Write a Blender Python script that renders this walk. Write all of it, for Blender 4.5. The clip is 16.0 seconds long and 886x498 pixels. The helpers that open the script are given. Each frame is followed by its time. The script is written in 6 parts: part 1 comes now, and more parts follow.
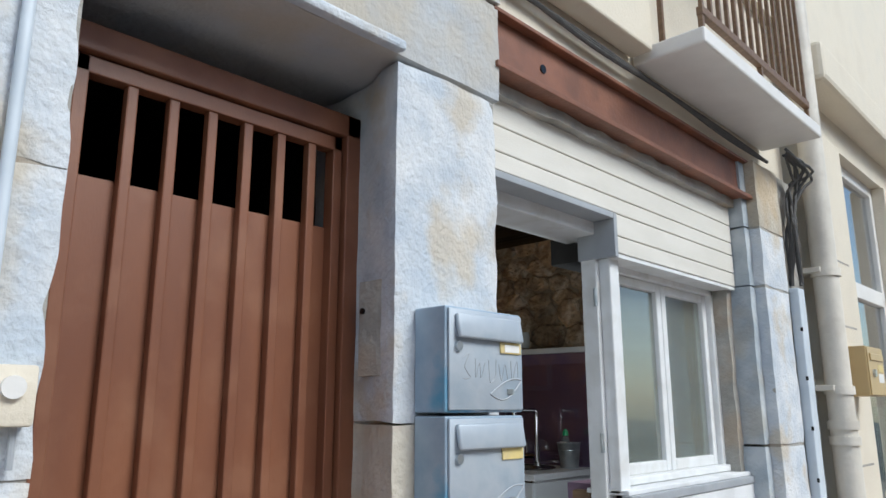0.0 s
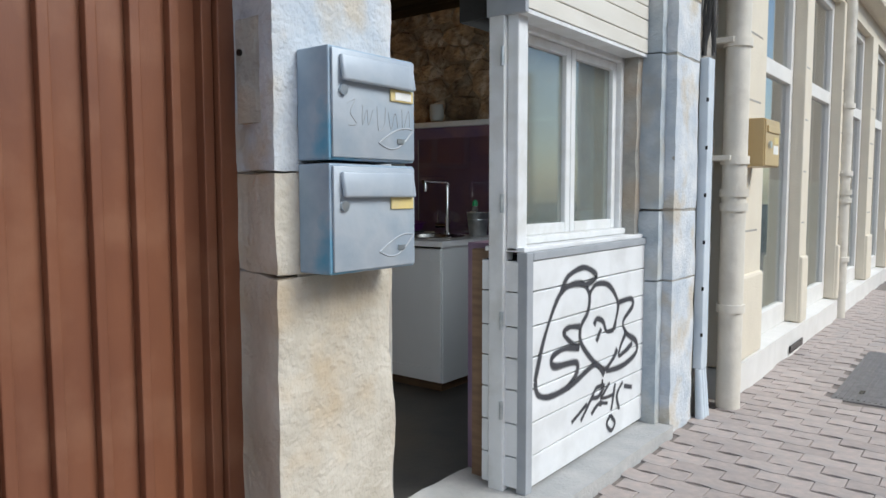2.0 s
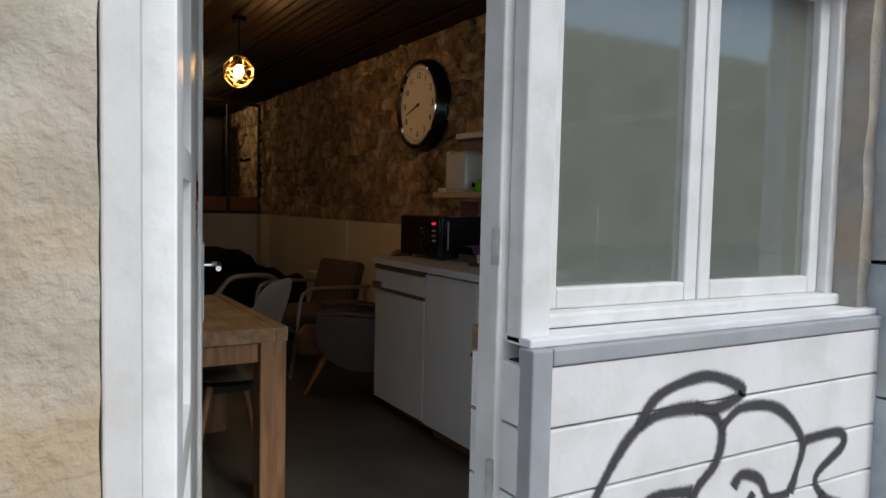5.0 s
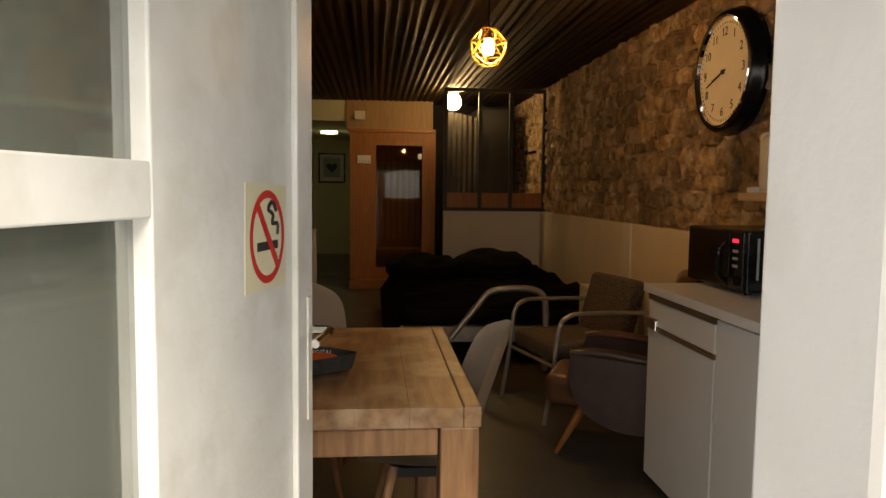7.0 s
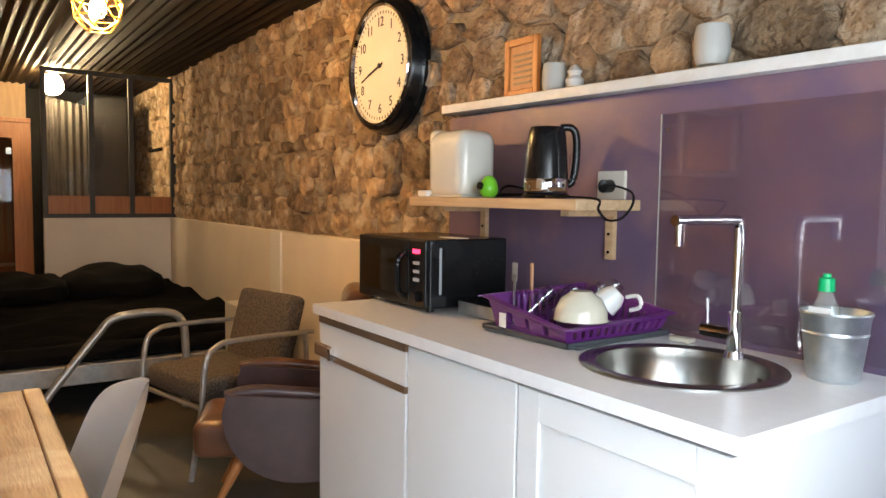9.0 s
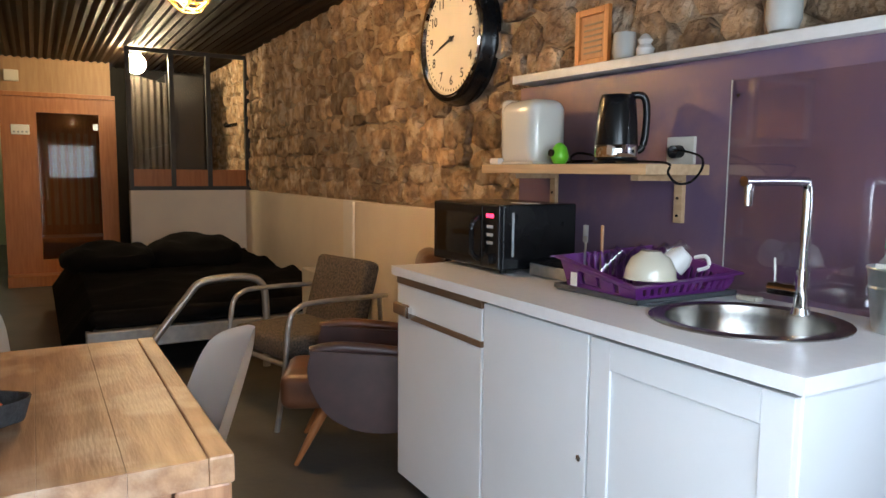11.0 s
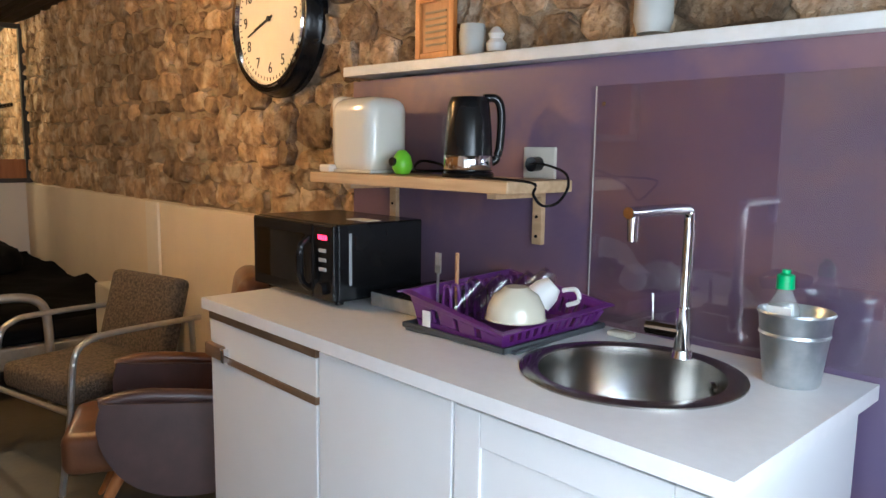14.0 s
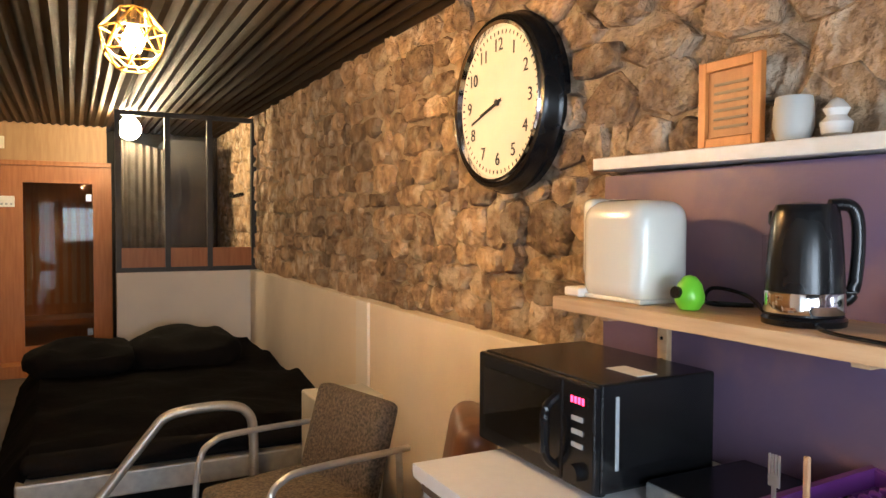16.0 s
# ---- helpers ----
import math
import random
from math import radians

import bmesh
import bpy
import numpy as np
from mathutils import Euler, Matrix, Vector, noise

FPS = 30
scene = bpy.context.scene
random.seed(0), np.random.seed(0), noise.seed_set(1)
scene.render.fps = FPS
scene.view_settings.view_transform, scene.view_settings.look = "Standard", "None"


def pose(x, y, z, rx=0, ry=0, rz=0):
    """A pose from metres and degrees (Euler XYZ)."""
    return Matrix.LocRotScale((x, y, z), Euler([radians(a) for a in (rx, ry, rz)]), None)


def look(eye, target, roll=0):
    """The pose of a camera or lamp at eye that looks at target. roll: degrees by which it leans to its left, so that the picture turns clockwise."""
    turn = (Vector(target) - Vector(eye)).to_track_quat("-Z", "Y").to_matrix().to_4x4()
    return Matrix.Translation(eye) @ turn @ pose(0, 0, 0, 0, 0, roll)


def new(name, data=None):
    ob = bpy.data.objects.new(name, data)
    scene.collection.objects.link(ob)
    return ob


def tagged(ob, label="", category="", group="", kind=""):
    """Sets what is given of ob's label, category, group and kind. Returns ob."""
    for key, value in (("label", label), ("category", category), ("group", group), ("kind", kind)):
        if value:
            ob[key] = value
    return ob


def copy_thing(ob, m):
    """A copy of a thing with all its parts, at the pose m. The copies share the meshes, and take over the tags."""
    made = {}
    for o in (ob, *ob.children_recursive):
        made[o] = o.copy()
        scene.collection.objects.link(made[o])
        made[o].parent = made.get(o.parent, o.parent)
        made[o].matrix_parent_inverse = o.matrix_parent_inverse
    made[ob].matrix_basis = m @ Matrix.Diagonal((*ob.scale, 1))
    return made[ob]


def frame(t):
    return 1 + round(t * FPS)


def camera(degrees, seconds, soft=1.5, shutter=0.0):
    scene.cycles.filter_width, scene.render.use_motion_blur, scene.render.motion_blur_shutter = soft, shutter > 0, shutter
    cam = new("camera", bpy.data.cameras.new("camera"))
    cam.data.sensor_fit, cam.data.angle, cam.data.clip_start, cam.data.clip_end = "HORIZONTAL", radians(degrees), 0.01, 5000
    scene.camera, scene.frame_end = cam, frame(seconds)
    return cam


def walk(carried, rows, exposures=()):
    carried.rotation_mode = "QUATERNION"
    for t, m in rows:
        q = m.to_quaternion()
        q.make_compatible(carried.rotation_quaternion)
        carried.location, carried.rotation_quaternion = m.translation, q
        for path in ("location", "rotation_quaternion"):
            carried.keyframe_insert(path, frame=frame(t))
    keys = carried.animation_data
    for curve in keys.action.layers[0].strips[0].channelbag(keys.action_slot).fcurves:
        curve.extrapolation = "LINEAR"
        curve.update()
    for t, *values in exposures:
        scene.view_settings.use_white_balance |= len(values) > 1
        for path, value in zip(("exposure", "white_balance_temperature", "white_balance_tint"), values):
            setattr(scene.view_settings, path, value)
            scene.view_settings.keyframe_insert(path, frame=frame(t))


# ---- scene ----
cam = camera(63.4, 16.0)
PATH = [
    (0, (1.118, 0.351, 1.312), (-0.23, 1.763, 1.746), -0.1),
    (0.5, (1.133, 0.361, 1.262), (-0.238, 1.81, 1.405), 0.0),
    (1, (1.126, 0.38, 1.228), (-0.21, 1.867, 1.159), 0.1),
    (1.5, (1.123, 0.367, 1.223), (-0.148, 1.905, 1.093), -0.1),
    (2, (1.128, 0.476, 1.227), (-0.094, 2.051, 1.07), -0.1),
    (2.5, (1.206, 0.692, 1.252), (-0.007, 2.274, 1.092), -0.2),
    (3, (1.182, 0.97, 1.246), (-0.048, 2.539, 1.091), -0.2),
    (3.5, (1.158, 1.273, 1.263), (-0.124, 2.801, 1.113), -0.3),
    (4, (1.076, 1.561, 1.28), (-0.356, 2.95, 1.142), 0.0),
    (4.5, (0.953, 1.804, 1.263), (-0.659, 2.983, 1.14), 0.8),
    (5, (0.766, 1.99, 1.261), (-0.959, 2.995, 1.14), 1.3),
    (5.2, (0.686, 2.065, 1.248), (-1.089, 2.979, 1.125), 1.5),
    (7.5, (-0.399, 2.716, 1.357), (-2.387, 2.855, 1.188), 0.5),
    (8, (-0.607, 2.769, 1.321), (-2.569, 3.126, 1.16), 0.8),
    (8.5, (-0.791, 2.807, 1.339), (-2.663, 3.495, 1.191), 1.4),
    (9, (-0.78, 2.722, 1.345), (-2.427, 3.848, 1.201), 0.8),
    (9.5, (-0.673, 2.642, 1.323), (-2.278, 3.826, 1.178), 0.5),
    (10, (-0.699, 2.595, 1.316), (-2.333, 3.737, 1.159), 0.4),
    (12.5, (-0.664, 2.709, 1.315), (-2.465, 3.532, 1.034), 0.8),
    (13, (-0.87, 2.804, 1.364), (-2.59, 3.784, 1.082), 0.8),
    (13.5, (-0.961, 2.801, 1.409), (-2.472, 4.083, 1.141), 0.8),
    (14, (-1.054, 2.82, 1.418), (-2.493, 4.184, 1.153), 0.8),
    (14.5, (-1.201, 2.953, 1.477), (-2.627, 4.329, 1.207), 0.6),
    (15, (-1.351, 3.077, 1.505), (-2.869, 4.361, 1.284), 0.6),
    (15.5, (-1.521, 3.101, 1.502), (-3.188, 4.195, 1.348), 0.7),
    (16, (-1.658, 3.079, 1.545), (-3.433, 3.999, 1.472), 0.3),
]
walk(cam, [(t, look(eye, target, roll)) for t, eye, target, roll in PATH],
     [(0.0, 0.22, 6250, 6), (1.5, 0.28, 6250, 6), (2.5, 0.12, 6450, 7), (5.2, -0.1, 6450, 9), (7.3, 1.6, 8600, 10), (8.0, 2.55, 7900, 9), (9.0, 3.2, 6200, 7), (9.5, 2.95, 5700, 6),
      (10.0, 2.85, 5750, 6), (12.5, 2.8, 5700, 6), (14.5, 3.25, 5700, 6), (15.0, 3.45, 5500, 5), (16.0, 3.45, 5700, 7)])

# ---- world, sun, large lights ----
world = bpy.data.worlds.new("world")
scene.world = world
world.use_nodes = True
wn = world.node_tree
sky = wn.nodes.new("ShaderNodeTexSky")
sky.sky_type, sky.sun_disc = "NISHITA", False
sky.sun_elevation, sky.sun_rotation = radians(41), radians(107)
wn.links.new(sky.outputs[0], wn.nodes["Background"].inputs[0])
wn.nodes["Background"].inputs[1].default_value = 0.15
sun = new("sun", bpy.data.lights.new("sun", "SUN"))
sun.data.energy, sun.data.angle, sun.data.color = 2.5, radians(25), (1, 0.99, 0.97)
sun.matrix_world = look((10, 3, 9), (0, 0, 0))

# daylight through the window and the door opening
for nm, y, z, sy, sz, watts in (("window_daylight", 3.37, 1.46, 0.9, 0.72, 4.0), ("door_daylight", 2.47, 1.05, 0.55, 1.8, 1.8)):
    lamp = new(nm, bpy.data.lights.new(nm, "AREA"))
    lamp.data.shape, lamp.data.size, lamp.data.size_y, lamp.data.energy, lamp.data.color = "RECTANGLE", sy, sz, watts, (0.86, 0.93, 1)
    lamp.matrix_world = pose(-0.5, y, z, 90, 0, 90)


# ---- materials ----
def mat(name, c1, c2=None, scale=6, rough=0.6, bump=0.0, bscale=60, metal=0.0, lo=0.35, hi=0.65, stain=None, sscale=2.0, samt=0.5, spec=0.5, coat=0.0, vary=0.0, stretch=(1, 1, 1), bdist=0.01):
    m = bpy.data.materials.new(name)
    m.use_nodes = True
    nt, N, L = m.node_tree, m.node_tree.nodes, m.node_tree.links
    b = N["Principled BSDF"]
    b.inputs["Roughness"].default_value, b.inputs["Metallic"].default_value = rough, metal
    b.inputs["Specular IOR Level"].default_value = spec
    b.inputs["Coat Weight"].default_value = coat
    tc = N.new("ShaderNodeTexCoord")
    mp = N.new("ShaderNodeMapping")
    mp.inputs["Scale"].default_value = stretch
    L.new(tc.outputs["Object"], mp.inputs[0])
    c2 = c2 or tuple(v * 0.85 for v in c1)
    n = N.new("ShaderNodeTexNoise")
    n.inputs["Scale"].default_value, n.inputs["Detail"].default_value = scale, 6
    L.new(mp.outputs[0], n.inputs[0])
    r = N.new("ShaderNodeValToRGB")
    r.color_ramp.elements[0].position, r.color_ramp.elements[1].position = lo, hi
    r.color_ramp.elements[0].color, r.color_ramp.elements[1].color = (*c2, 1), (*c1, 1)
    L.new(n.outputs["Fac"], r.inputs[0])
    out = r.outputs[0]
    if stain:
        s = N.new("ShaderNodeTexNoise")
        s.inputs["Scale"].default_value, s.inputs["Detail"].default_value = sscale, 8
        L.new(tc.outputs["Object"], s.inputs[0])
        sr = N.new("ShaderNodeValToRGB")
        sr.color_ramp.elements[0].position, sr.color_ramp.elements[1].position = 0.5, 0.64
        sr.color_ramp.elements[1].color = (samt, samt, samt, 1)
        L.new(s.outputs["Fac"], sr.inputs[0])
        mx = N.new("ShaderNodeMixRGB")
        L.new(sr.outputs[0], mx.inputs[0])
        L.new(out, mx.inputs[1])
        mx.inputs[2].default_value = (*stain, 1)
        out = mx.outputs[0]
    if vary:
        oi = N.new("ShaderNodeObjectInfo")
        mr = N.new("ShaderNodeMapRange")
        mr.inputs["To Min"].default_value, mr.inputs["To Max"].default_value = 1 - vary, 1 + vary
        L.new(oi.outputs["Random"], mr.inputs["Value"])
        hs = N.new("ShaderNodeHueSaturation")
        L.new(mr.outputs[0], hs.inputs["Value"])
        L.new(out, hs.inputs["Color"])
        out = hs.outputs[0]
    L.new(out, b.inputs["Base Color"])
    if bump:
        bn = N.new("ShaderNodeTexNoise")
        bn.inputs["Scale"].default_value, bn.inputs["Detail"].default_value = bscale, 5
        L.new(mp.outputs[0], bn.inputs[0])
        bu = N.new("ShaderNodeBump")
        bu.inputs["Strength"].default_value, bu.inputs["Distance"].default_value = bump, bdist
        L.new(bn.outputs["Fac"], bu.inputs["Height"])
        L.new(bu.outputs[0], b.inputs["Normal"])
    return m


def glow(name, c, strength):
    m = bpy.data.materials.new(name)
    m.use_nodes = True
    b = m.node_tree.nodes["Principled BSDF"]
    b.inputs["Base Color"].default_value = (*c, 1)
    b.inputs["Emission Color"].default_value, b.inputs["Emission Strength"].default_value = (*c, 1), strength
    return m


def clear(name, c=(1, 1, 1), rough=0.0, mix=0.0, film=(0.6, 0.65, 0.62), gloss=0.03):
    """Thin glass: transparent with gloss by Fresnel, with a share of translucent film."""
    m = bpy.data.materials.new(name)
    m.use_nodes = True
    N, L = m.node_tree.nodes, m.node_tree.links
    N.remove(N["Principled BSDF"])
    t, g, w, ms = N.new("ShaderNodeBsdfTransparent"), N.new("ShaderNodeBsdfGlossy"), N.new("ShaderNodeLayerWeight"), N.new("ShaderNodeMixShader")
    t.inputs[0].default_value = (*c, 1)
    g.inputs["Roughness"].default_value = rough
    w.inputs[0].default_value = 0.5
    p, f = N.new("ShaderNodeMath"), N.new("ShaderNodeMath")
    p.operation, f.operation = "POWER", "MULTIPLY_ADD"
    p.inputs[1].default_value, f.inputs[1].default_value, f.inputs[2].default_value = 3.5, 0.8, gloss
    L.new(w.outputs["Facing"], p.inputs[0]), L.new(p.outputs[0], f.inputs[0])
    base = t.outputs[0]
    if mix:
        d, tl, m2, m3 = N.new("ShaderNodeBsdfDiffuse"), N.new("ShaderNodeBsdfTranslucent"), N.new("ShaderNodeMixShader"), N.new("ShaderNodeMixShader")
        d.inputs[0].default_value = tl.inputs[0].default_value = (*film, 1)
        m2.inputs[0].default_value, m3.inputs[0].default_value = 0.5, mix
        L.new(d.outputs[0], m2.inputs[1]), L.new(tl.outputs[0], m2.inputs[2])
        L.new(t.outputs[0], m3.inputs[1]), L.new(m2.outputs[0], m3.inputs[2])
        base = m3.outputs[0]
    L.new(f.outputs[0], ms.inputs[0]), L.new(base, ms.inputs[1]), L.new(g.outputs[0], ms.inputs[2])
    L.new(ms.outputs[0], N["Material Output"].inputs[0])
    return m


def sprayed(name, c):
    """Spray paint: opaque along the middle of a stroke, thinning out in specks at its sides."""
    m = bpy.data.materials.new(name)
    m.use_nodes = True
    N, L = m.node_tree.nodes, m.node_tree.links
    b = N["Principled BSDF"]
    b.inputs["Base Color"].default_value, b.inputs["Roughness"].default_value = (*c, 1), 0.7
    tc, sp, n = N.new("ShaderNodeTexCoord"), N.new("ShaderNodeSeparateXYZ"), N.new("ShaderNodeTexNoise")
    L.new(tc.outputs["UV"], sp.inputs[0]), L.new(tc.outputs["Object"], n.inputs[0])
    n.inputs["Scale"].default_value, n.inputs["Detail"].default_value = 160, 4
    steps = [("SUBTRACT", 0.5), ("ABSOLUTE", 0), ("MULTIPLY", -2.0), ("ADD", 1.0)]
    out = sp.outputs[0]
    for op, v in steps:
        q = N.new("ShaderNodeMath")
        q.operation = op
        q.inputs[1].default_value = v
        L.new(out, q.inputs[0])
        out = q.outputs[0]
    q = N.new("ShaderNodeMath")
    q.operation = "MULTIPLY_ADD"
    q.inputs[1].default_value = 0.5
    L.new(n.outputs["Fac"], q.inputs[0]), L.new(out, q.inputs[2])
    r = N.new("ShaderNodeMapRange")
    r.interpolation_type = "SMOOTHSTEP"
    r.inputs["From Min"].default_value, r.inputs["From Max"].default_value, r.inputs["To Max"].default_value = 0.36, 0.95, 0.88
    L.new(q.outputs[0], r.inputs["Value"]), L.new(r.outputs[0], b.inputs["Alpha"])
    return m


M = dict(
    render_wall=mat("grey_render", (0.52, 0.52, 0.5), (0.42, 0.45, 0.48), 3, 0.9, 0.7, 45, stain=(0.5, 0.42, 0.3), sscale=2.5, samt=0.6),
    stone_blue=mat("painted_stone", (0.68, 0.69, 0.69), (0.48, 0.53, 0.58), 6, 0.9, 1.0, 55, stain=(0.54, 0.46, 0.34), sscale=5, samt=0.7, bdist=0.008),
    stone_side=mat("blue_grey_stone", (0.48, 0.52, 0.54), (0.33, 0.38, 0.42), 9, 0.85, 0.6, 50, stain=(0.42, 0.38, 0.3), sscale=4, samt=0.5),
    stone_tan=mat("bare_stone", (0.62, 0.57, 0.48), (0.44, 0.39, 0.31), 4.5, 0.95, 1.0, 45, stain=(0.5, 0.36, 0.2), sscale=3.6, samt=0.55, bdist=0.009),
    stone_raw=mat("raw_render", (0.42, 0.4, 0.36), (0.3, 0.29, 0.26), 8, 0.95, 1.0, 35, stain=(0.4, 0.3, 0.2), sscale=5),
    cream=mat("cream_paint", (0.74, 0.67, 0.54), (0.68, 0.61, 0.49), 3, 0.7, 0.25, 70, stain=(0.55, 0.5, 0.42), sscale=3, samt=0.3),
    cream_w=mat("white_wood_paint", (0.76, 0.74, 0.7), (0.7, 0.68, 0.64), 5, 0.5, 0.1, 60),
    cream_board=mat("cream_board_paint", (0.72, 0.69, 0.62), (0.66, 0.63, 0.56), 3, 0.5, 0.12, 60, stretch=(4, 1, 4)),
    white_paint=mat("white_board_paint", (0.78, 0.79, 0.79), (0.7, 0.71, 0.71), 4, 0.5, 0.15, 60, stain=(0.5, 0.5, 0.48), sscale=5, samt=0.3),
    frame_white=mat("white_frame_paint", (0.76, 0.77, 0.77), (0.68, 0.69, 0.68), 7, 0.4, 0.12, 50, stain=(0.5, 0.48, 0.42), sscale=9, samt=0.3),
    grey_trim=mat("grey_metal_trim", (0.38, 0.4, 0.42), (0.32, 0.34, 0.36), 8, 0.45, 0.1, 80),
    gate=mat("brown_gate_paint", (0.22, 0.085, 0.042), (0.17, 0.064, 0.034), 3, 0.42, 0.08, 90, stain=(0.33, 0.17, 0.1), sscale=5, samt=0.25, stretch=(2, 2, 0.6)),
    beam=mat("brown_beam_paint", (0.25, 0.1, 0.055), (0.17, 0.07, 0.04), 5, 0.5, 0.2, 60, stain=(0.12, 0.05, 0.03), sscale=6),
    black=mat("black_plastic", (0.007, 0.007, 0.008), (0.01, 0.01, 0.01), 10, 0.22, 0.0, spec=0.3),
    black_metal=mat("black_steel", (0.02, 0.02, 0.02), (0.03, 0.028, 0.026), 12, 0.5, 0.1),
    # near-black base colour that stands in for unlit space
    dark=mat("shade_black", (0.03, 0.028, 0.026), (0.02, 0.02, 0.02), 3, 0.9, 0.3),
    zinc=mat("brushed_zinc", (0.5, 0.54, 0.57), (0.4, 0.45, 0.5), 7, 0.5, 0.12, 25, metal=0.3, stain=(0.28, 0.36, 0.44), sscale=7, samt=0.6),
    zinc_blue=mat("scuffed_blue_zinc", (0.4, 0.48, 0.55), (0.28, 0.37, 0.46), 8, 0.5, 0.12, 25, metal=0.25, stain=(0.06, 0.32, 0.5), sscale=6, samt=0.8),
    galv=mat("galvanised_steel", (0.62, 0.65, 0.66), (0.45, 0.5, 0.52), 25, 0.35, 0.05, 30, metal=0.9),
    steel=mat("brushed_steel", (0.36, 0.345, 0.32), (0.28, 0.27, 0.25), 60, 0.2, 0.05, 200, metal=1.0, stretch=(1, 1, 0.05)),
    chrome=mat("chrome", (0.8, 0.8, 0.8), (0.78, 0.78, 0.78), 5, 0.08, 0.0, metal=1.0),
    tube=mat("dull_grey_tube", (0.45, 0.44, 0.41), (0.36, 0.35, 0.33), 20, 0.35, 0.05, metal=0.6),
    brass=mat("yellow_label", (0.7, 0.56, 0.22), (0.62, 0.5, 0.25), 20, 0.5),
    gold=mat("brass_wire", (0.75, 0.5, 0.15), (0.65, 0.42, 0.12), 20, 0.3, metal=0.9),
    paper=mat("paper", (0.8, 0.79, 0.75), (0.72, 0.71, 0.67), 30, 0.8),
    tan=mat("tan_enamel", (0.5, 0.36, 0.17), (0.46, 0.33, 0.16), 5, 0.35, 0.05),
    pvc=mat("pale_blue_plastic", (0.62, 0.68, 0.73), (0.52, 0.58, 0.63), 6, 0.45, 0.05),
    pipe=mat("cream_pipe_paint", (0.72, 0.67, 0.58), (0.62, 0.58, 0.5), 6, 0.5, 0.2, 50, stain=(0.5, 0.45, 0.38), sscale=7, samt=0.4),
    paver=mat("red_grey_paver", (0.46, 0.38, 0.34), (0.38, 0.33, 0.3), 25, 0.9, 0.6, 150, vary=0.1, stain=(0.3, 0.29, 0.28), sscale=6, samt=0.4, bdist=0.004),
    sand=mat("joint_sand", (0.24, 0.2, 0.175), (0.17, 0.15, 0.135), 30, 0.95, 0.4, 120),
    asphalt=mat("asphalt", (0.06, 0.06, 0.06), (0.045, 0.045, 0.045), 40, 0.9, 0.5, 200),
    kerbstone=mat("cement_ledge", (0.46, 0.45, 0.43), (0.38, 0.38, 0.37), 8, 0.9, 0.5, 60),
    iron=mat("cast_iron", (0.26, 0.24, 0.23), (0.2, 0.185, 0.175), 20, 0.6, 0.3, 100, metal=0.4),
    opp=mat("opposite_render", (0.72, 0.48, 0.3), (0.62, 0.4, 0.25), 1, 0.9, 0.3, 20),
    floor=mat("dark_concrete", (0.085, 0.08, 0.07), (0.045, 0.045, 0.043), 2.2, 0.42, 0.12, 30, stain=(0.13, 0.105, 0.07), sscale=1.2, samt=0.6),
    white_lam=mat("white_laminate", (0.78, 0.79, 0.79), (0.75, 0.76, 0.76), 3, 0.32, 0.02, 50),
    worktop=mat("white_worktop", (0.8, 0.8, 0.8), (0.77, 0.77, 0.77), 30, 0.3, 0.02, 200),
    wain=mat("cream_wainscot", (0.77, 0.68, 0.56), (0.72, 0.63, 0.52), 3, 0.6, 0.1, 40),
    bedwall=mat("white_plasterboard", (0.79, 0.75, 0.69), (0.74, 0.7, 0.65), 3, 0.8, 0.1, 60),
    purple=mat("purple_wash", (0.115, 0.085, 0.165), (0.165, 0.105, 0.15), 2.4, 0.36, 0.15, 30, stain=(0.23, 0.135, 0.15), sscale=3.2, samt=0.85),
    mortar=mat("wall_mortar", (0.42, 0.32, 0.21), (0.25, 0.185, 0.12), 9, 0.95, 1.0, 40, stain=(0.36, 0.3, 0.22), sscale=4, bdist=0.03),
    rubble=mat("rubble_stone", (0.43, 0.29, 0.165), (0.2, 0.13, 0.075), 11, 0.9, 1.0, 26, vary=0.42, stain=(0.5, 0.41, 0.3), sscale=9, samt=0.75, bdist=0.05),
    corr=mat("brown_corrugated", (0.095, 0.06, 0.03), (0.058, 0.038, 0.02), 6, 0.48, 0.1, 40, metal=0.35, stretch=(0.3, 3, 1)),
    wood_table=mat("acacia_wood", (0.46, 0.27, 0.14), (0.27, 0.14, 0.07), 6, 0.4, 0.12, 40, stretch=(0.5, 4, 4), stain=(0.6, 0.45, 0.31), sscale=5, samt=0.7),
    wood_leg=mat("acacia_leg", (0.42, 0.23, 0.12), (0.26, 0.13, 0.065), 8, 0.45, 0.1, 40, stretch=(5, 5, 0.6)),
    wood_shelf=mat("pine", (0.6, 0.42, 0.24), (0.5, 0.33, 0.18), 8, 0.55, 0.1, 40, stretch=(0.5, 6, 6)),
    frame_orange=mat("orange_pine", (0.6, 0.24, 0.06), (0.48, 0.17, 0.04), 8, 0.45, 0.05, stretch=(5, 5, 0.5)),
    wood_dark=mat("brown_veneer", (0.2, 0.12, 0.065), (0.14, 0.08, 0.045), 12, 0.5, 0.05, stretch=(0.5, 5, 5)),
    sauna=mat("orange_cedar", (0.4, 0.155, 0.045), (0.32, 0.115, 0.032), 8, 0.45, 0.06, 40, stretch=(5, 5, 0.4)),
    ply=mat("warm_plywood", (0.4, 0.24, 0.11), (0.34, 0.195, 0.085), 6, 0.55, 0.05, 40, stretch=(5, 5, 0.6)),
    white_plastic=mat("white_plastic", (0.78, 0.77, 0.74), (0.76, 0.75, 0.72), 3, 0.3),
    cream_plastic=mat("cream_plastic", (0.72, 0.7, 0.62), (0.7, 0.68, 0.6), 3, 0.25, coat=0.4),
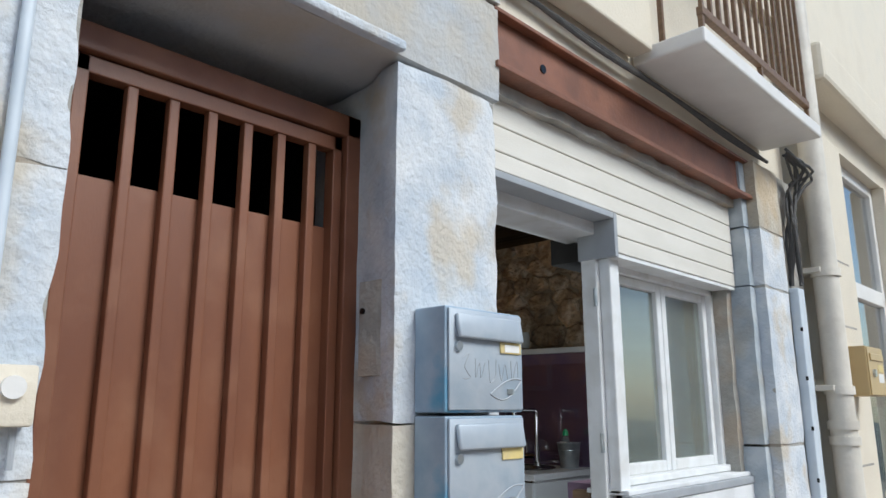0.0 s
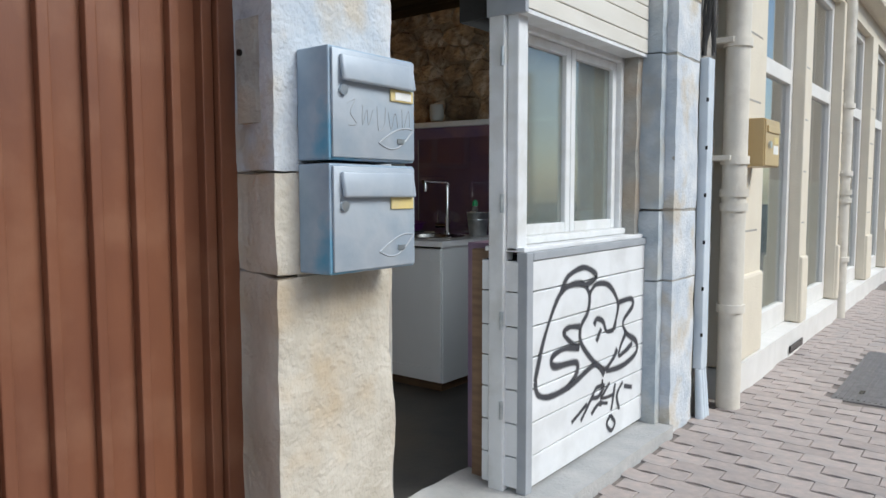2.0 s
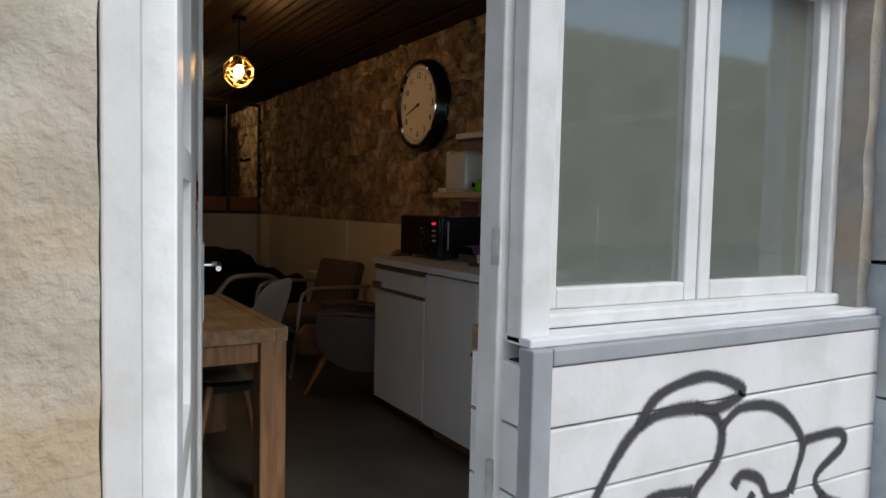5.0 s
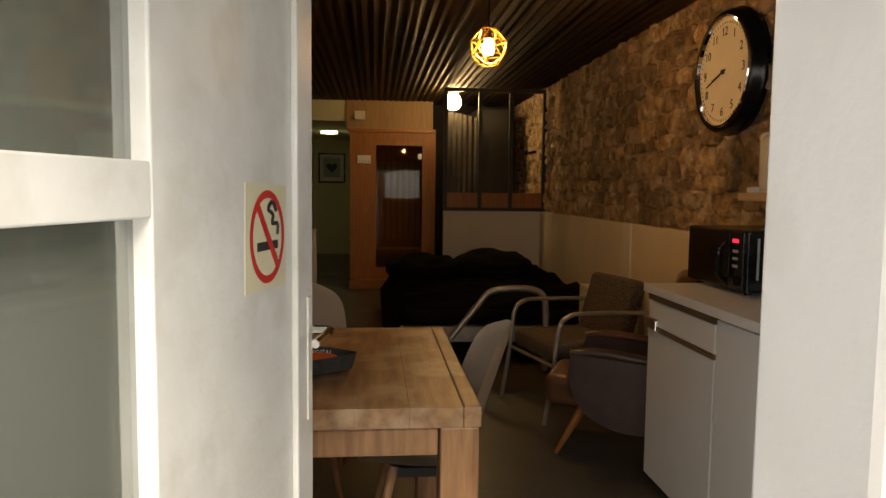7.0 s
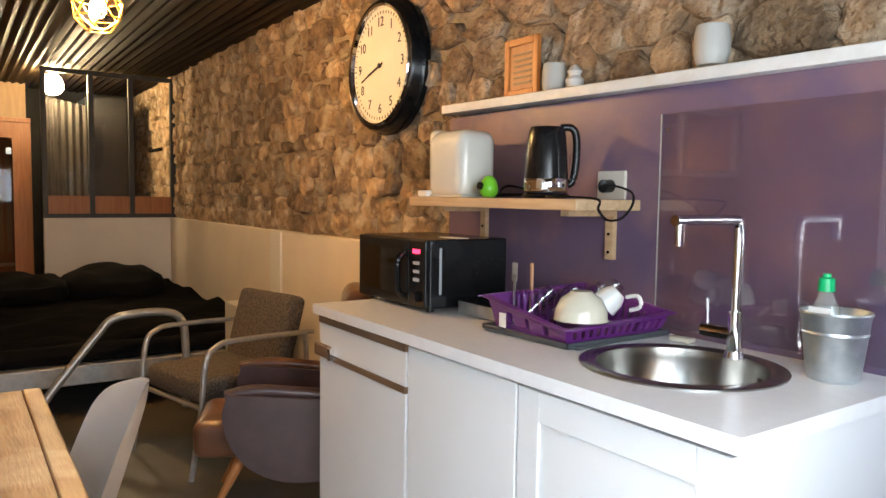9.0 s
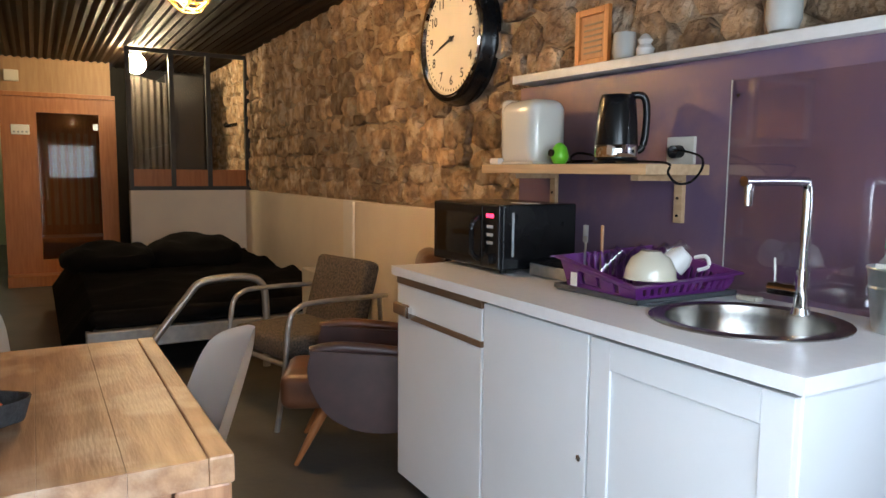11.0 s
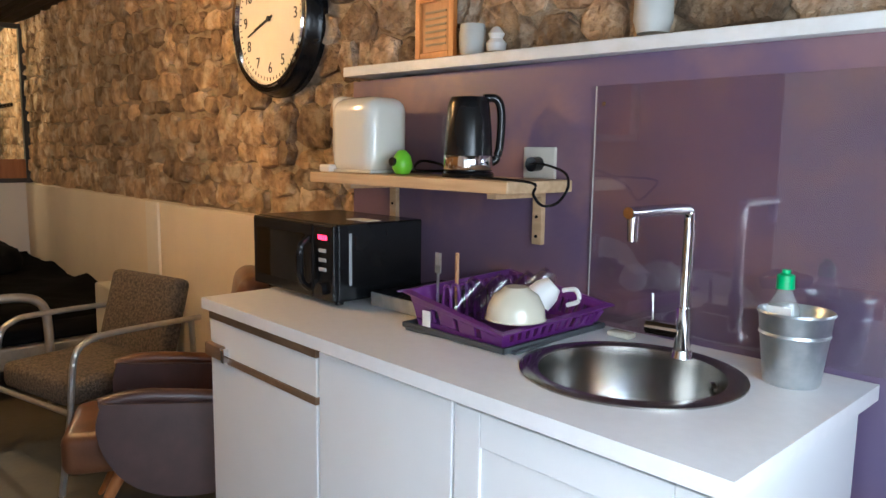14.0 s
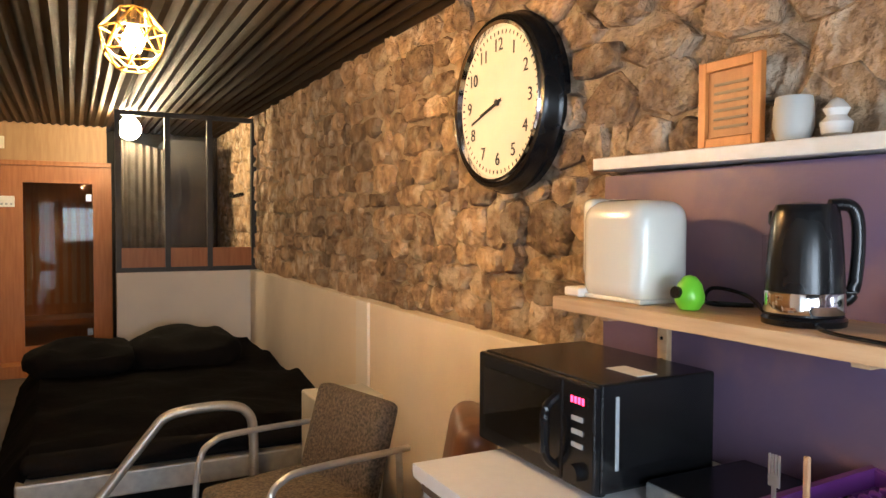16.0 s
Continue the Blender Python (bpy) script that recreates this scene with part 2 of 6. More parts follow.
    green=mat("lime_plastic", (0.2, 0.6, 0.03), (0.18, 0.56, 0.03), 5, 0.3),
    green_cap=mat("green_cap", (0.01, 0.4, 0.14), (0.01, 0.36, 0.12), 5, 0.3),
    purple_plastic=mat("purple_plastic", (0.12, 0.02, 0.16), (0.1, 0.018, 0.14), 5, 0.35),
    grey_tray=mat("grey_tray", (0.06, 0.065, 0.07), (0.05, 0.055, 0.06), 5, 0.4),
    bowl=mat("cream_ceramic", (0.63, 0.59, 0.46), (0.6, 0.56, 0.44), 4, 0.2, coat=0.5),
    cup=mat("grey_ceramic", (0.5, 0.5, 0.47), (0.46, 0.46, 0.43), 6, 0.6, 0.1),
    tweed=mat("brown_tweed", (0.16, 0.125, 0.09), (0.05, 0.042, 0.034), 90, 0.95, 0.8, 120, stretch=(1, 1, 1)),
    leather=mat("maroon_leather", (0.075, 0.04, 0.036), (0.055, 0.03, 0.027), 10, 0.38, 0.2, 150, bdist=0.003),
    # lit copy of the maroon leather: warm light put into the colour
    leather_lit=mat("lit_tan_leather", (0.17, 0.07, 0.032), (0.1, 0.042, 0.022), 8, 0.35, 0.2, 120, bdist=0.003),
    duvet=mat("black_cotton", (0.005, 0.005, 0.005), (0.008, 0.007, 0.007), 8, 0.95, 0.5, 20, spec=0.1),
    clockface=mat("ivory_dial", (0.74, 0.7, 0.62), (0.7, 0.66, 0.58), 6, 0.5),
    ink=mat("black_ink", (0.02, 0.02, 0.02), (0.025, 0.025, 0.025), 5, 0.6),
    red=mat("sign_red", (0.62, 0.03, 0.03), (0.58, 0.03, 0.03), 5, 0.5),
    signpaper=mat("sign_cream", (0.72, 0.68, 0.5), (0.68, 0.64, 0.46), 10, 0.5),
    orange=mat("orange_felt", (0.7, 0.12, 0.02), (0.6, 0.1, 0.02), 30, 0.8),
    felt=mat("black_felt", (0.03, 0.03, 0.032), (0.05, 0.05, 0.05), 60, 0.9, 0.5, 100),
    hall=mat("pale_yellow_wall", (0.68, 0.66, 0.42), (0.64, 0.62, 0.4), 2, 0.8, 0.1),
    curtain=mat("grey_curtain", (0.1, 0.085, 0.07), (0.07, 0.06, 0.05), 10, 0.9),
    spray=sprayed("grey_spray_paint", (0.045, 0.045, 0.052)),
    cable=mat("dusty_cable", (0.09, 0.085, 0.08), (0.06, 0.06, 0.06), 20, 0.7),
    glass=clear("clear_glass"),
    acrylic=clear("clear_acrylic", c=(0.97, 0.96, 0.96), gloss=0.09, rough=0.01),
    tumbler=clear("tumbler_glass", c=(0.95, 0.96, 0.96), gloss=0.05, rough=0.12),
    frosted=clear("filmed_glass", gloss=0.2, rough=0.06, mix=0.62, film=(0.3, 0.34, 0.3)),
    tint=clear("smoked_glass", c=(0.8, 0.74, 0.66), gloss=0.012),
    shopglass=clear("shop_glass", c=(0.93, 0.96, 0.95), rough=0.01, gloss=0.3),
    film=clear("green_film", mix=0.85, film=(0.42, 0.56, 0.49)),
    bulb=glow("warm_bulb", (1, 0.55, 0.2), 240),
    globe=glow("warm_globe", (1, 0.72, 0.38), 30),
    halllight=glow("hall_lamp", (1, 0.97, 0.72), 2.2),
    led=glow("red_led", (1, 0.02, 0.06), 1.0),
)


# ---- building helpers ----
ORIGIN = {}


def thing(name, at, label, category, group="", kind=""):
    ob = new(name)
    ob.location = at
    ORIGIN[ob] = Vector(at)
    return tagged(ob, label, category, group, kind)


def part(name, bm, material, parent=None, label="", smooth=False, kind=""):
    """One mesh object from a bmesh in world coordinates, under a thing or a part."""
    me = bpy.data.meshes.new(name)
    o = ORIGIN.get(parent, Vector())
    if parent is not None:
        bmesh.ops.translate(bm, verts=bm.verts, vec=-o)
    if smooth:
        for f in bm.faces:
            f.smooth = True
    bm.to_mesh(me)
    bm.free()
    me.materials.append(M[material] if isinstance(material, str) else material)
    ob = new(name, me)
    ORIGIN[ob] = o
    if parent is not None:
        ob.parent = parent
    if smooth:
        me.set_sharp_from_angle(angle=radians(40))
    return tagged(ob, label, kind=kind)


def structure(name, bm, material, label, category):
    return tagged(part(name, bm, material), label, category, kind="structure")


def box(bm, x0, x1, y0, y1, z0, z1, bev=0.0, seg=2, rot=None):
    g = bmesh.ops.create_cube(bm, size=1)
    vs = g["verts"]
    bmesh.ops.scale(bm, verts=vs, vec=(abs(x1 - x0), abs(y1 - y0), abs(z1 - z0)))
    if bev:
        es = list({e for v in vs for e in v.link_edges})
        r = bmesh.ops.bevel(bm, geom=es, offset=bev, segments=seg, affect="EDGES", profile=0.5)
        vs = list({v for v in vs if v.is_valid} | set(r["verts"]))
    if rot:
        bmesh.ops.transform(bm, matrix=rot, verts=vs)
    bmesh.ops.translate(bm, verts=vs, vec=((x0 + x1) / 2, (y0 + y1) / 2, (z0 + z1) / 2))
    return bm


def B(*a, **k):
    return box(bmesh.new(), *a, **k)


def cyl(bm, p, q, r, r2=None, n=16, caps=True):
    p, q = Vector(p), Vector(q)
    d = q - p
    m = Matrix.Translation((p + q) / 2) @ d.to_track_quat("Z", "Y").to_matrix().to_4x4()
    bmesh.ops.create_cone(bm, cap_ends=caps, segments=n, radius1=r, radius2=r if r2 is None else r2, depth=d.length, matrix=m)
    return bm


def C(*a, **k):
    return cyl(bmesh.new(), *a, **k)


def lathe(bm, c, prof, n=32, sx=1.0, sy=1.0):
    """A solid of revolution about z at c; prof: (radius, height) pairs."""
    rings = [[bm.verts.new((c[0] + sx * r * math.cos(2 * math.pi * i / n), c[1] + sy * r * math.sin(2 * math.pi * i / n), c[2] + z)) for i in range(n)] for r, z in prof]
    for a, b in zip(rings, rings[1:]):
        for i in range(n):
            bm.faces.new((a[i], a[(i + 1) % n], b[(i + 1) % n], b[i]))
    bmesh.ops.remove_doubles(bm, verts=bm.verts, dist=0.0002)
    bmesh.ops.recalc_face_normals(bm, faces=bm.faces)
    return bm


def spline(pts, k=6):
    pts = [Vector(p) for p in pts]
    out = []
    for i in range(len(pts) - 1):
        a, b, c, d = pts[max(i - 1, 0)], pts[i], pts[i + 1], pts[min(i + 2, len(pts) - 1)]
        for j in range(k):
            t = j / k
            out.append(0.5 * (2 * b + (c - a) * t + (2 * a - 5 * b + 4 * c - d) * t * t + (3 * b - a - 3 * c + d) * t ** 3))
    return out + [pts[-1]]


def tube(bm, pts, r, n=8, k=6):
    pts = spline(pts, k) if k else [Vector(p) for p in pts]
    rings = []
    up = Vector((0.13, 0.2, 0.97))
    for i, p in enumerate(pts):
        d = (pts[min(i + 1, len(pts) - 1)] - pts[max(i - 1, 0)]).normalized()
        a = d.cross(up)
        a = (a if a.length > 0.05 else d.cross(Vector((1, 0, 0)))).normalized()
        b = d.cross(a)
        rings.append([bm.verts.new(p + r * (math.cos(2 * math.pi * j / n) * a + math.sin(2 * math.pi * j / n) * b)) for j in range(n)])
    for u, v in zip(rings, rings[1:]):
        for j in range(n):
            bm.faces.new((u[j], u[(j + 1) % n], v[(j + 1) % n], v[j]))
    bm.faces.new(rings[0]), bm.faces.new(rings[-1])
    bmesh.ops.recalc_face_normals(bm, faces=bm.faces)
    return bm


def T(*a, **k):
    return tube(bmesh.new(), *a, **k)


def rough_box(x0, x1, y0, y1, z0, z1, cut=0.04, amp=0.003, freq=9, bev=0.004):
    """A hewn block: a bevelled box, cut into a grid and worn by noise."""
    bm = bmesh.new()
    nx, ny, nz = (max(1, round(abs(b - a) / cut)) for a, b in ((x0, x1), (y0, y1), (z0, z1)))
    box(bm, x0, x1, y0, y1, z0, z1)
    for ax, k, lo, hi in ((0, nx, x0, x1), (1, ny, y0, y1), (2, nz, z0, z1)):
        for i in range(1, k):
            co = [0, 0, 0]
            no = [0, 0, 0]
            co[ax], no[ax] = lo + (hi - lo) * i / k, 1
            bmesh.ops.bisect_plane(bm, geom=bm.verts[:] + bm.edges[:] + bm.faces[:], plane_co=co, plane_no=no)
    lo, hi = Vector((x0, y0, z0)), Vector((x1, y1, z1))
    for v in bm.verts:
        on = sum(min(abs(v.co[a] - lo[a]), abs(v.co[a] - hi[a])) < 1e-4 for a in range(3))
        n = noise.noise_vector(v.co * freq) * amp + noise.noise_vector(v.co * freq * 4) * amp * 0.4
        v.co += n
        if on >= 2:
            mid = (lo + hi) / 2
            for a in range(3):
                if min(abs(v.co[a] - lo[a]), abs(v.co[a] - hi[a])) < amp * 2 + 1e-4:
                    v.co[a] += math.copysign(bev * (0.6 + noise.noise(v.co * 9)), mid[a] - v.co[a])
    return bm


def letters(parent, text, size, m, material="ink", name="lettering", thick=0.0008):
    cu = bpy.data.curves.new(name, "FONT")
    cu.body, cu.size, cu.align_x, cu.align_y, cu.extrude = text, size, "CENTER", "CENTER", thick
    tmp = bpy.data.objects.new(name, cu)
    scene.collection.objects.link(tmp)
    me = bpy.data.meshes.new_from_object(tmp.evaluated_get(bpy.context.evaluated_depsgraph_get()))
    bpy.data.objects.remove(tmp)
    me.transform(Matrix.Translation(-ORIGIN.get(parent, Vector())) @ m)
    me.materials.clear()
    me.materials.append(M[material])
    ob = new(name, me)
    ob.parent = parent
    return ob


# ---- graffiti strokes on the boards: (y, z) ----
GRAFFITI = [
    [(2.858, 0.492), (2.933, 0.66), (3.061, 0.818), (3.23, 0.839), (3.314, 0.79), (3.307, 0.711), (3.237, 0.644), (3.264, 0.559), (3.46, 0.424), (3.565, 0.448), (3.617, 0.491)],
    [(3.061, 0.818), (3.121, 0.88), (3.263, 0.905), (3.384, 0.861), (3.307, 0.831), (3.23, 0.839)],
    [(3.314, 0.78), (3.384, 0.82), (3.515, 0.802), (3.615, 0.712), (3.595, 0.628), (3.576, 0.588)],
    [(3.627, 0.71), (3.764, 0.711), (3.787, 0.673), (3.679, 0.612), (3.723, 0.548), (3.836, 0.49), (3.837, 0.431), (3.682, 0.398), (3.498, 0.406)],
    [(3.723, 0.559), (3.659, 0.504), (3.639, 0.453), (3.724, 0.468), (3.791, 0.488)],
    [(3.367, 0.639), (3.396, 0.664), (3.459, 0.642), (3.497, 0.593), (3.576, 0.588)],
    [(3.393, 0.562), (3.44, 0.614)],
    [(3.23, 0.655), (3.135, 0.665), (3.089, 0.645), (3.166, 0.591), (3.23, 0.567)],
    [(3.23, 0.561), (3.104, 0.582), (2.993, 0.565), (3.016, 0.522), (3.198, 0.505), (3.204, 0.455), (3.119, 0.409)],
    [(2.858, 0.492), (2.883, 0.435), (2.986, 0.406), (3.166, 0.416), (3.386, 0.459), (3.479, 0.393)],
]
TAG = [
    [(3.165, 0.25), (3.308, 0.298)], [(3.25, 0.235), (3.35, 0.313), (3.397, 0.352)],
    [(3.397, 0.352), (3.48, 0.344), (3.423, 0.306), (3.35, 0.313)], [(3.46, 0.377), (3.442, 0.254)],
    [(3.351, 0.24), (3.423, 0.27), (3.519, 0.252)], [(3.538, 0.345), (3.461, 0.291), (3.579, 0.279)],
    [(3.599, 0.329), (3.559, 0.207)], [(3.683, 0.318), (3.62, 0.267), (3.65, 0.191)],
    [(3.7, 0.295), (3.795, 0.268)], [(3.552, 0.187), (3.601, 0.138), (3.56, 0.111), (3.512, 0.156), (3.552, 0.187)],
]


# ---- facade and street ----
FX = -0.18  # face of the facade
pieces = []  # pavers and rubble are added at the end


def stone_pier(name, y0, y1, joints, mats, label, splay=False):
    pier = thing(name, (-0.3, (y0 + y1) / 2, 0), label, "pier", kind="structure")
    part("core", B(-0.6, FX - 0.006, y0 + (0.07 if splay else 0.006), y1 - 0.006, 0, joints[-1] - 0.01), "stone_raw", pier)
    for (a, b), m in zip(zip(joints, joints[1:]), mats):
        bm = rough_box(-0.62, FX, y0, y1, a + 0.0006, b - 0.0006, 0.03, 0.004 if m == "stone_tan" else 0.0035, 11, 0.007)
        for v in bm.verts:
            # splayed reveal towards the gate
            if splay:
                v.co.y += min(1, max(0, (y0 + 0.1 - v.co.y) / 0.06)) * min(0.062, 0.062 * max(0, FX - v.co.x) / 0.2)
        part("stone_block", bm, m, pier, smooth=True)
    return pier


def facade():
    stone_pier("wall_pier_1", 1.535, 1.945, (-0.05, 0.32, 1.03, 1.275, 2.23), ("stone_tan", "stone_tan", "stone_tan", "stone_blue"), "worn stone pier with flaking grey paint", True)
    stone_pier("wall_pier_2", -0.9, 0.762, (-0.05, 0.6, 1.2, 1.72, 2.23), ("stone_tan", "stone_blue", "stone_blue", "stone_blue"), "pale grey painted stone wall beside the gate")
    structure("wall_upper", rough_box(-0.62, FX, -0.9, 1.97, 2.235, 2.56, 0.08, 0.004), "render_wall", "grey rendered lintel over the brown gate", "wall")
    structure("wall_upper_2", rough_box(-0.62, FX + 0.01, -0.9, 1.97, 2.565, 3.6, 0.12, 0.006), "render_wall", "stained grey render above the lintel", "wall")
    structure("wall_upper_3", B(-0.62, FX - 0.03, 1.975, 4.62, 2.56, 3.6), "cream", "cream rendered wall above the steel beam", "wall")
    structure("wall_upper_4", B(-0.9, -0.15, -0.9, 4.62, 3.605, 9.0), "cream", "plain cream upper storey wall", "wall")
    structure("trim_lintel", B(FX, FX + 0.035, 0.7, 1.54, 2.232, 2.262, bev=0.008), "stone_blue", "grey lintel lip", "trim")
    # right pilaster with a chamfer
    p = thing("wall_pilaster", (-0.3, 4.12, 0), "weathered grey stone pilaster with rusty patches", "pilaster", kind="structure")
    part("core", B(-0.6, -0.152, 3.993, 4.306, 0, 2.55), "stone_raw", p)
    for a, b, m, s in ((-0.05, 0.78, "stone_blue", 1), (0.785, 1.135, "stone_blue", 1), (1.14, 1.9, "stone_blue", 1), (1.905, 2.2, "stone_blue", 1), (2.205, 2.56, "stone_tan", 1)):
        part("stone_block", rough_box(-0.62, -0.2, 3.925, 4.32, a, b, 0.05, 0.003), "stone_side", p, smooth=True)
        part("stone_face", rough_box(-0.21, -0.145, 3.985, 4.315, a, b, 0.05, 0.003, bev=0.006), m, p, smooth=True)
    structure("wall_reveal", rough_box(-0.55, -0.3, 3.87, 3.93, 0.9, 1.92, 0.05, 0.006), "stone_raw", "rough cement window reveal", "wall")
    structure("wall_gap", rough_box(-0.62, -0.16, 4.325, 4.63, -0.05, 2.56, 0.05, 0.012, 12), "stone_raw", "crumbling dark joint between two buildings", "wall")
    # steel beam above the shop front
    b = thing("steel_beam", (-0.2, 3.0, 2.4), "brown painted steel beam over the shop front", "beam", kind="structure")
    bm = bmesh.new()
    box(bm, -0.3, -0.215, 1.95, 4.14, 2.37, 2.55, bev=0.004)
    box(bm, -0.3, -0.17, 1.95, 4.14, 2.352, 2.372, bev=0.003)
    box(bm, -0.3, -0.18, 1.95, 4.14, 2.55, 2.565, bev=0.003)
    part("web", bm, "beam", b)
    for y in (2.25, 3.95):
        part("bolt_hole", C((-0.216, y, 2.46), (-0.211, y, 2.46), 0.016), "black", b)
    structure("trim_beam_gap", rough_box(-0.33, -0.235, 1.95, 4.1, 2.305, 2.352, 0.05, 0.008), "stone_raw", "mossy mortar strip under the beam", "trim")
    # gate wall lining and passage behind the gate, its shade put into near-black colour
    structure("wall_passage", B(-2.6, -2.5, 0.6, 2.0, 0, 2.6), "dark", "passage end wall coloured near-black as shade", "wall")
    structure("wall_passage_2", B(-2.5, -0.62, 0.6, 0.7, 0, 2.6), "dark", "passage side wall coloured near-black as shade", "wall")
    structure("wall_passage_3", B(-2.5, -0.62, 1.93, 2.02, 0, 2.6), "dark", "passage side wall coloured near-black as shade", "wall")
    structure("ceiling_passage", B(-2.5, -0.62, 0.7, 1.93, 2.5, 2.6), "dark", "passage ceiling coloured near-black as shade", "ceiling")


def gate():
    g = thing("metal_gate", (-0.42, 1.2, 0), "brown painted ribbed metal gate with barred top", "gate")
    y0, y1 = 0.767, 1.6
    bm = bmesh.new()
    box(bm, -0.47, -0.4, y0, y0 + 0.055, 0.0, 2.13, bev=0.004)
    box(bm, -0.47, -0.4, y1 - 0.05, y1, 0.0, 2.13, bev=0.004)
    box(bm, -0.47, -0.4, y0, y1, 2.065, 2.13, bev=0.004)
    part("gate_frame", bm, "gate", g)
    bm = bmesh.new()
    box(bm, -0.455, -0.415, y0 + 0.06, y0 + 0.09, 0.01, 2.06, bev=0.003)
    box(bm, -0.455, -0.415, y1 - 0.085, y1 - 0.055, 0.01, 2.06, bev=0.003)
    box(bm, -0.455, -0.415, y0 + 0.06, y1 - 0.055, 2.02, 2.06, bev=0.003)
    part("leaf_frame", bm, "gate", g)
    part("sheet", B(-0.455, -0.447, y0 + 0.06, y1 - 0.06, 0.01, 1.80), "gate", g)
    for i in range(6):
        y = 0.955 + 0.0985 * i
        part("bar", B(-0.447, -0.42, y - 0.013, y + 0.013, 0.02, 2.04, bev=0.004), "gate", g)
    h = part("handle_plate", B(-0.446, -0.43, 0.868, 0.898, 0.99, 1.06, bev=0.004), "black", g, "black lock plate")
    part("lever", T([(-0.43, 0.883, 1.025), (-0.385, 0.883, 1.025), (-0.375, 0.9, 1.025), (-0.375, 1.005, 1.018)], 0.009), "black", h, "black lever handle", True)
    k = part("key_plate", B(-0.446, -0.438, 0.868, 0.898, 0.9, 0.965, bev=0.004), "black", g, "black keyhole plate")
    part("lock_cylinder", C((-0.438, 0.883, 0.935), (-0.43, 0.883, 0.935), 0.009), "galv", k)
    # the lock plate let into the stone
    s = thing("lock_patch", (-0.3, 1.54, 1.5), "grey cement patch with a bell hole in the pier", "patch")
    part("patch", rough_box(-0.34, -0.25, 1.556, 1.575, 1.39, 1.64, 0.02, 0.002, 20, 0.002), "stone_raw", s)
    part("hole", C((-0.32, 1.558, 1.56), (-0.32, 1.55, 1.56), 0.008), "black", s)


def mailbox(z, label, ys):
    m = thing("mailbox", (-0.12, 1.73, z), label, "mailbox", "mailboxes")
    y0, y1, x1 = 1.605, 1.9, -0.072
    part("body", B(FX + 0.002, x1, y0, y1, z, z + 0.256, bev=0.004), "zinc_blue", m)
    d = part("door", B(x1, x1 + 0.008, y0 + 0.006, y1 - 0.006, z + 0.006, z + 0.25, bev=0.003), "zinc", m, smooth=True)
    bm = bmesh.new()
    box(bm, x1 + 0.006, x1 + 0.02, y0 + 0.025, y1 - 0.02, z + 0.178, z + 0.238, bev=0.006, seg=3)
    for v in bm.verts:
        if v.co.z < z + 0.2:
            v.co.x += 0.008
            v.co.z += 0.006 * noise.noise((v.co.y * 30, z, 0))
    part("flap", bm, "zinc", d, "dented letter flap", True)
    part("name_plate", B(x1 + 0.008, x1 + 0.013, y1 - 0.1, y1 - 0.016, z + 0.148, z + 0.178, bev=0.002), "brass", d, "yellowed name plate")
    if ys:
        part("name_card", B(x1 + 0.013, x1 + 0.0145, y1 - 0.085, y1 - 0.026, z + 0.152, z + 0.171), "paper", d, "white name card")
        scratch = ([(0.05, 0.13), (0.075, 0.14), (0.06, 0.11), (0.08, 0.085), (0.055, 0.08)], [(0.1, 0.13), (0.1, 0.085), (0.115, 0.12), (0.12, 0.085), (0.135, 0.12)],
                   [(0.15, 0.13), (0.155, 0.075), (0.175, 0.09), (0.18, 0.13)], [(0.19, 0.12), (0.2, 0.08), (0.215, 0.12), (0.225, 0.085)], [(0.24, 0.13), (0.245, 0.08), (0.265, 0.13), (0.27, 0.09)])
        for st in scratch:
            part("scratch", T([(x1 + 0.0082, y0 + a, z + b) for a, b in st], 0.0011, 4), "grey_trim", d, "scratched tag")
    part("lock", C((x1 + 0.006, y0 + 0.035, z + 0.158), (x1 + 0.016, y0 + 0.035, z + 0.158), 0.012), "galv", d, "round lock", True)
    lens = [(x1 + 0.0085, y1 - 0.14 + 0.125 * t, z + 0.045 + (0.04 * math.sin(math.pi * t * 0.6) if s else -0.028 * math.sin(math.pi * t) + 0.03 * t)) for s, t in ((1, i / 6) for i in range(7))]
    part("leaf_emboss", T(lens, 0.0022, 5, 3), "grey_trim", d)
    part("leaf_emboss", T([(x1 + 0.0085, y1 - 0.14 + 0.125 * i / 6, z + 0.045 - 0.02 * math.sin(math.pi * i / 6) + 0.035 * (i / 6) ** 2) for i in range(7)], 0.0022, 5, 3), "grey_trim", d)
    part("badge", lathe(bmesh.new(), (x1 + 0.01, y1 - 0.06, z + 0.052), ((0.0, -0.006), (0.014, -0.006), (0.014, 0.006), (0.0, 0.006)), 10, 0.2, 1), "galv", d, "small oval badge")


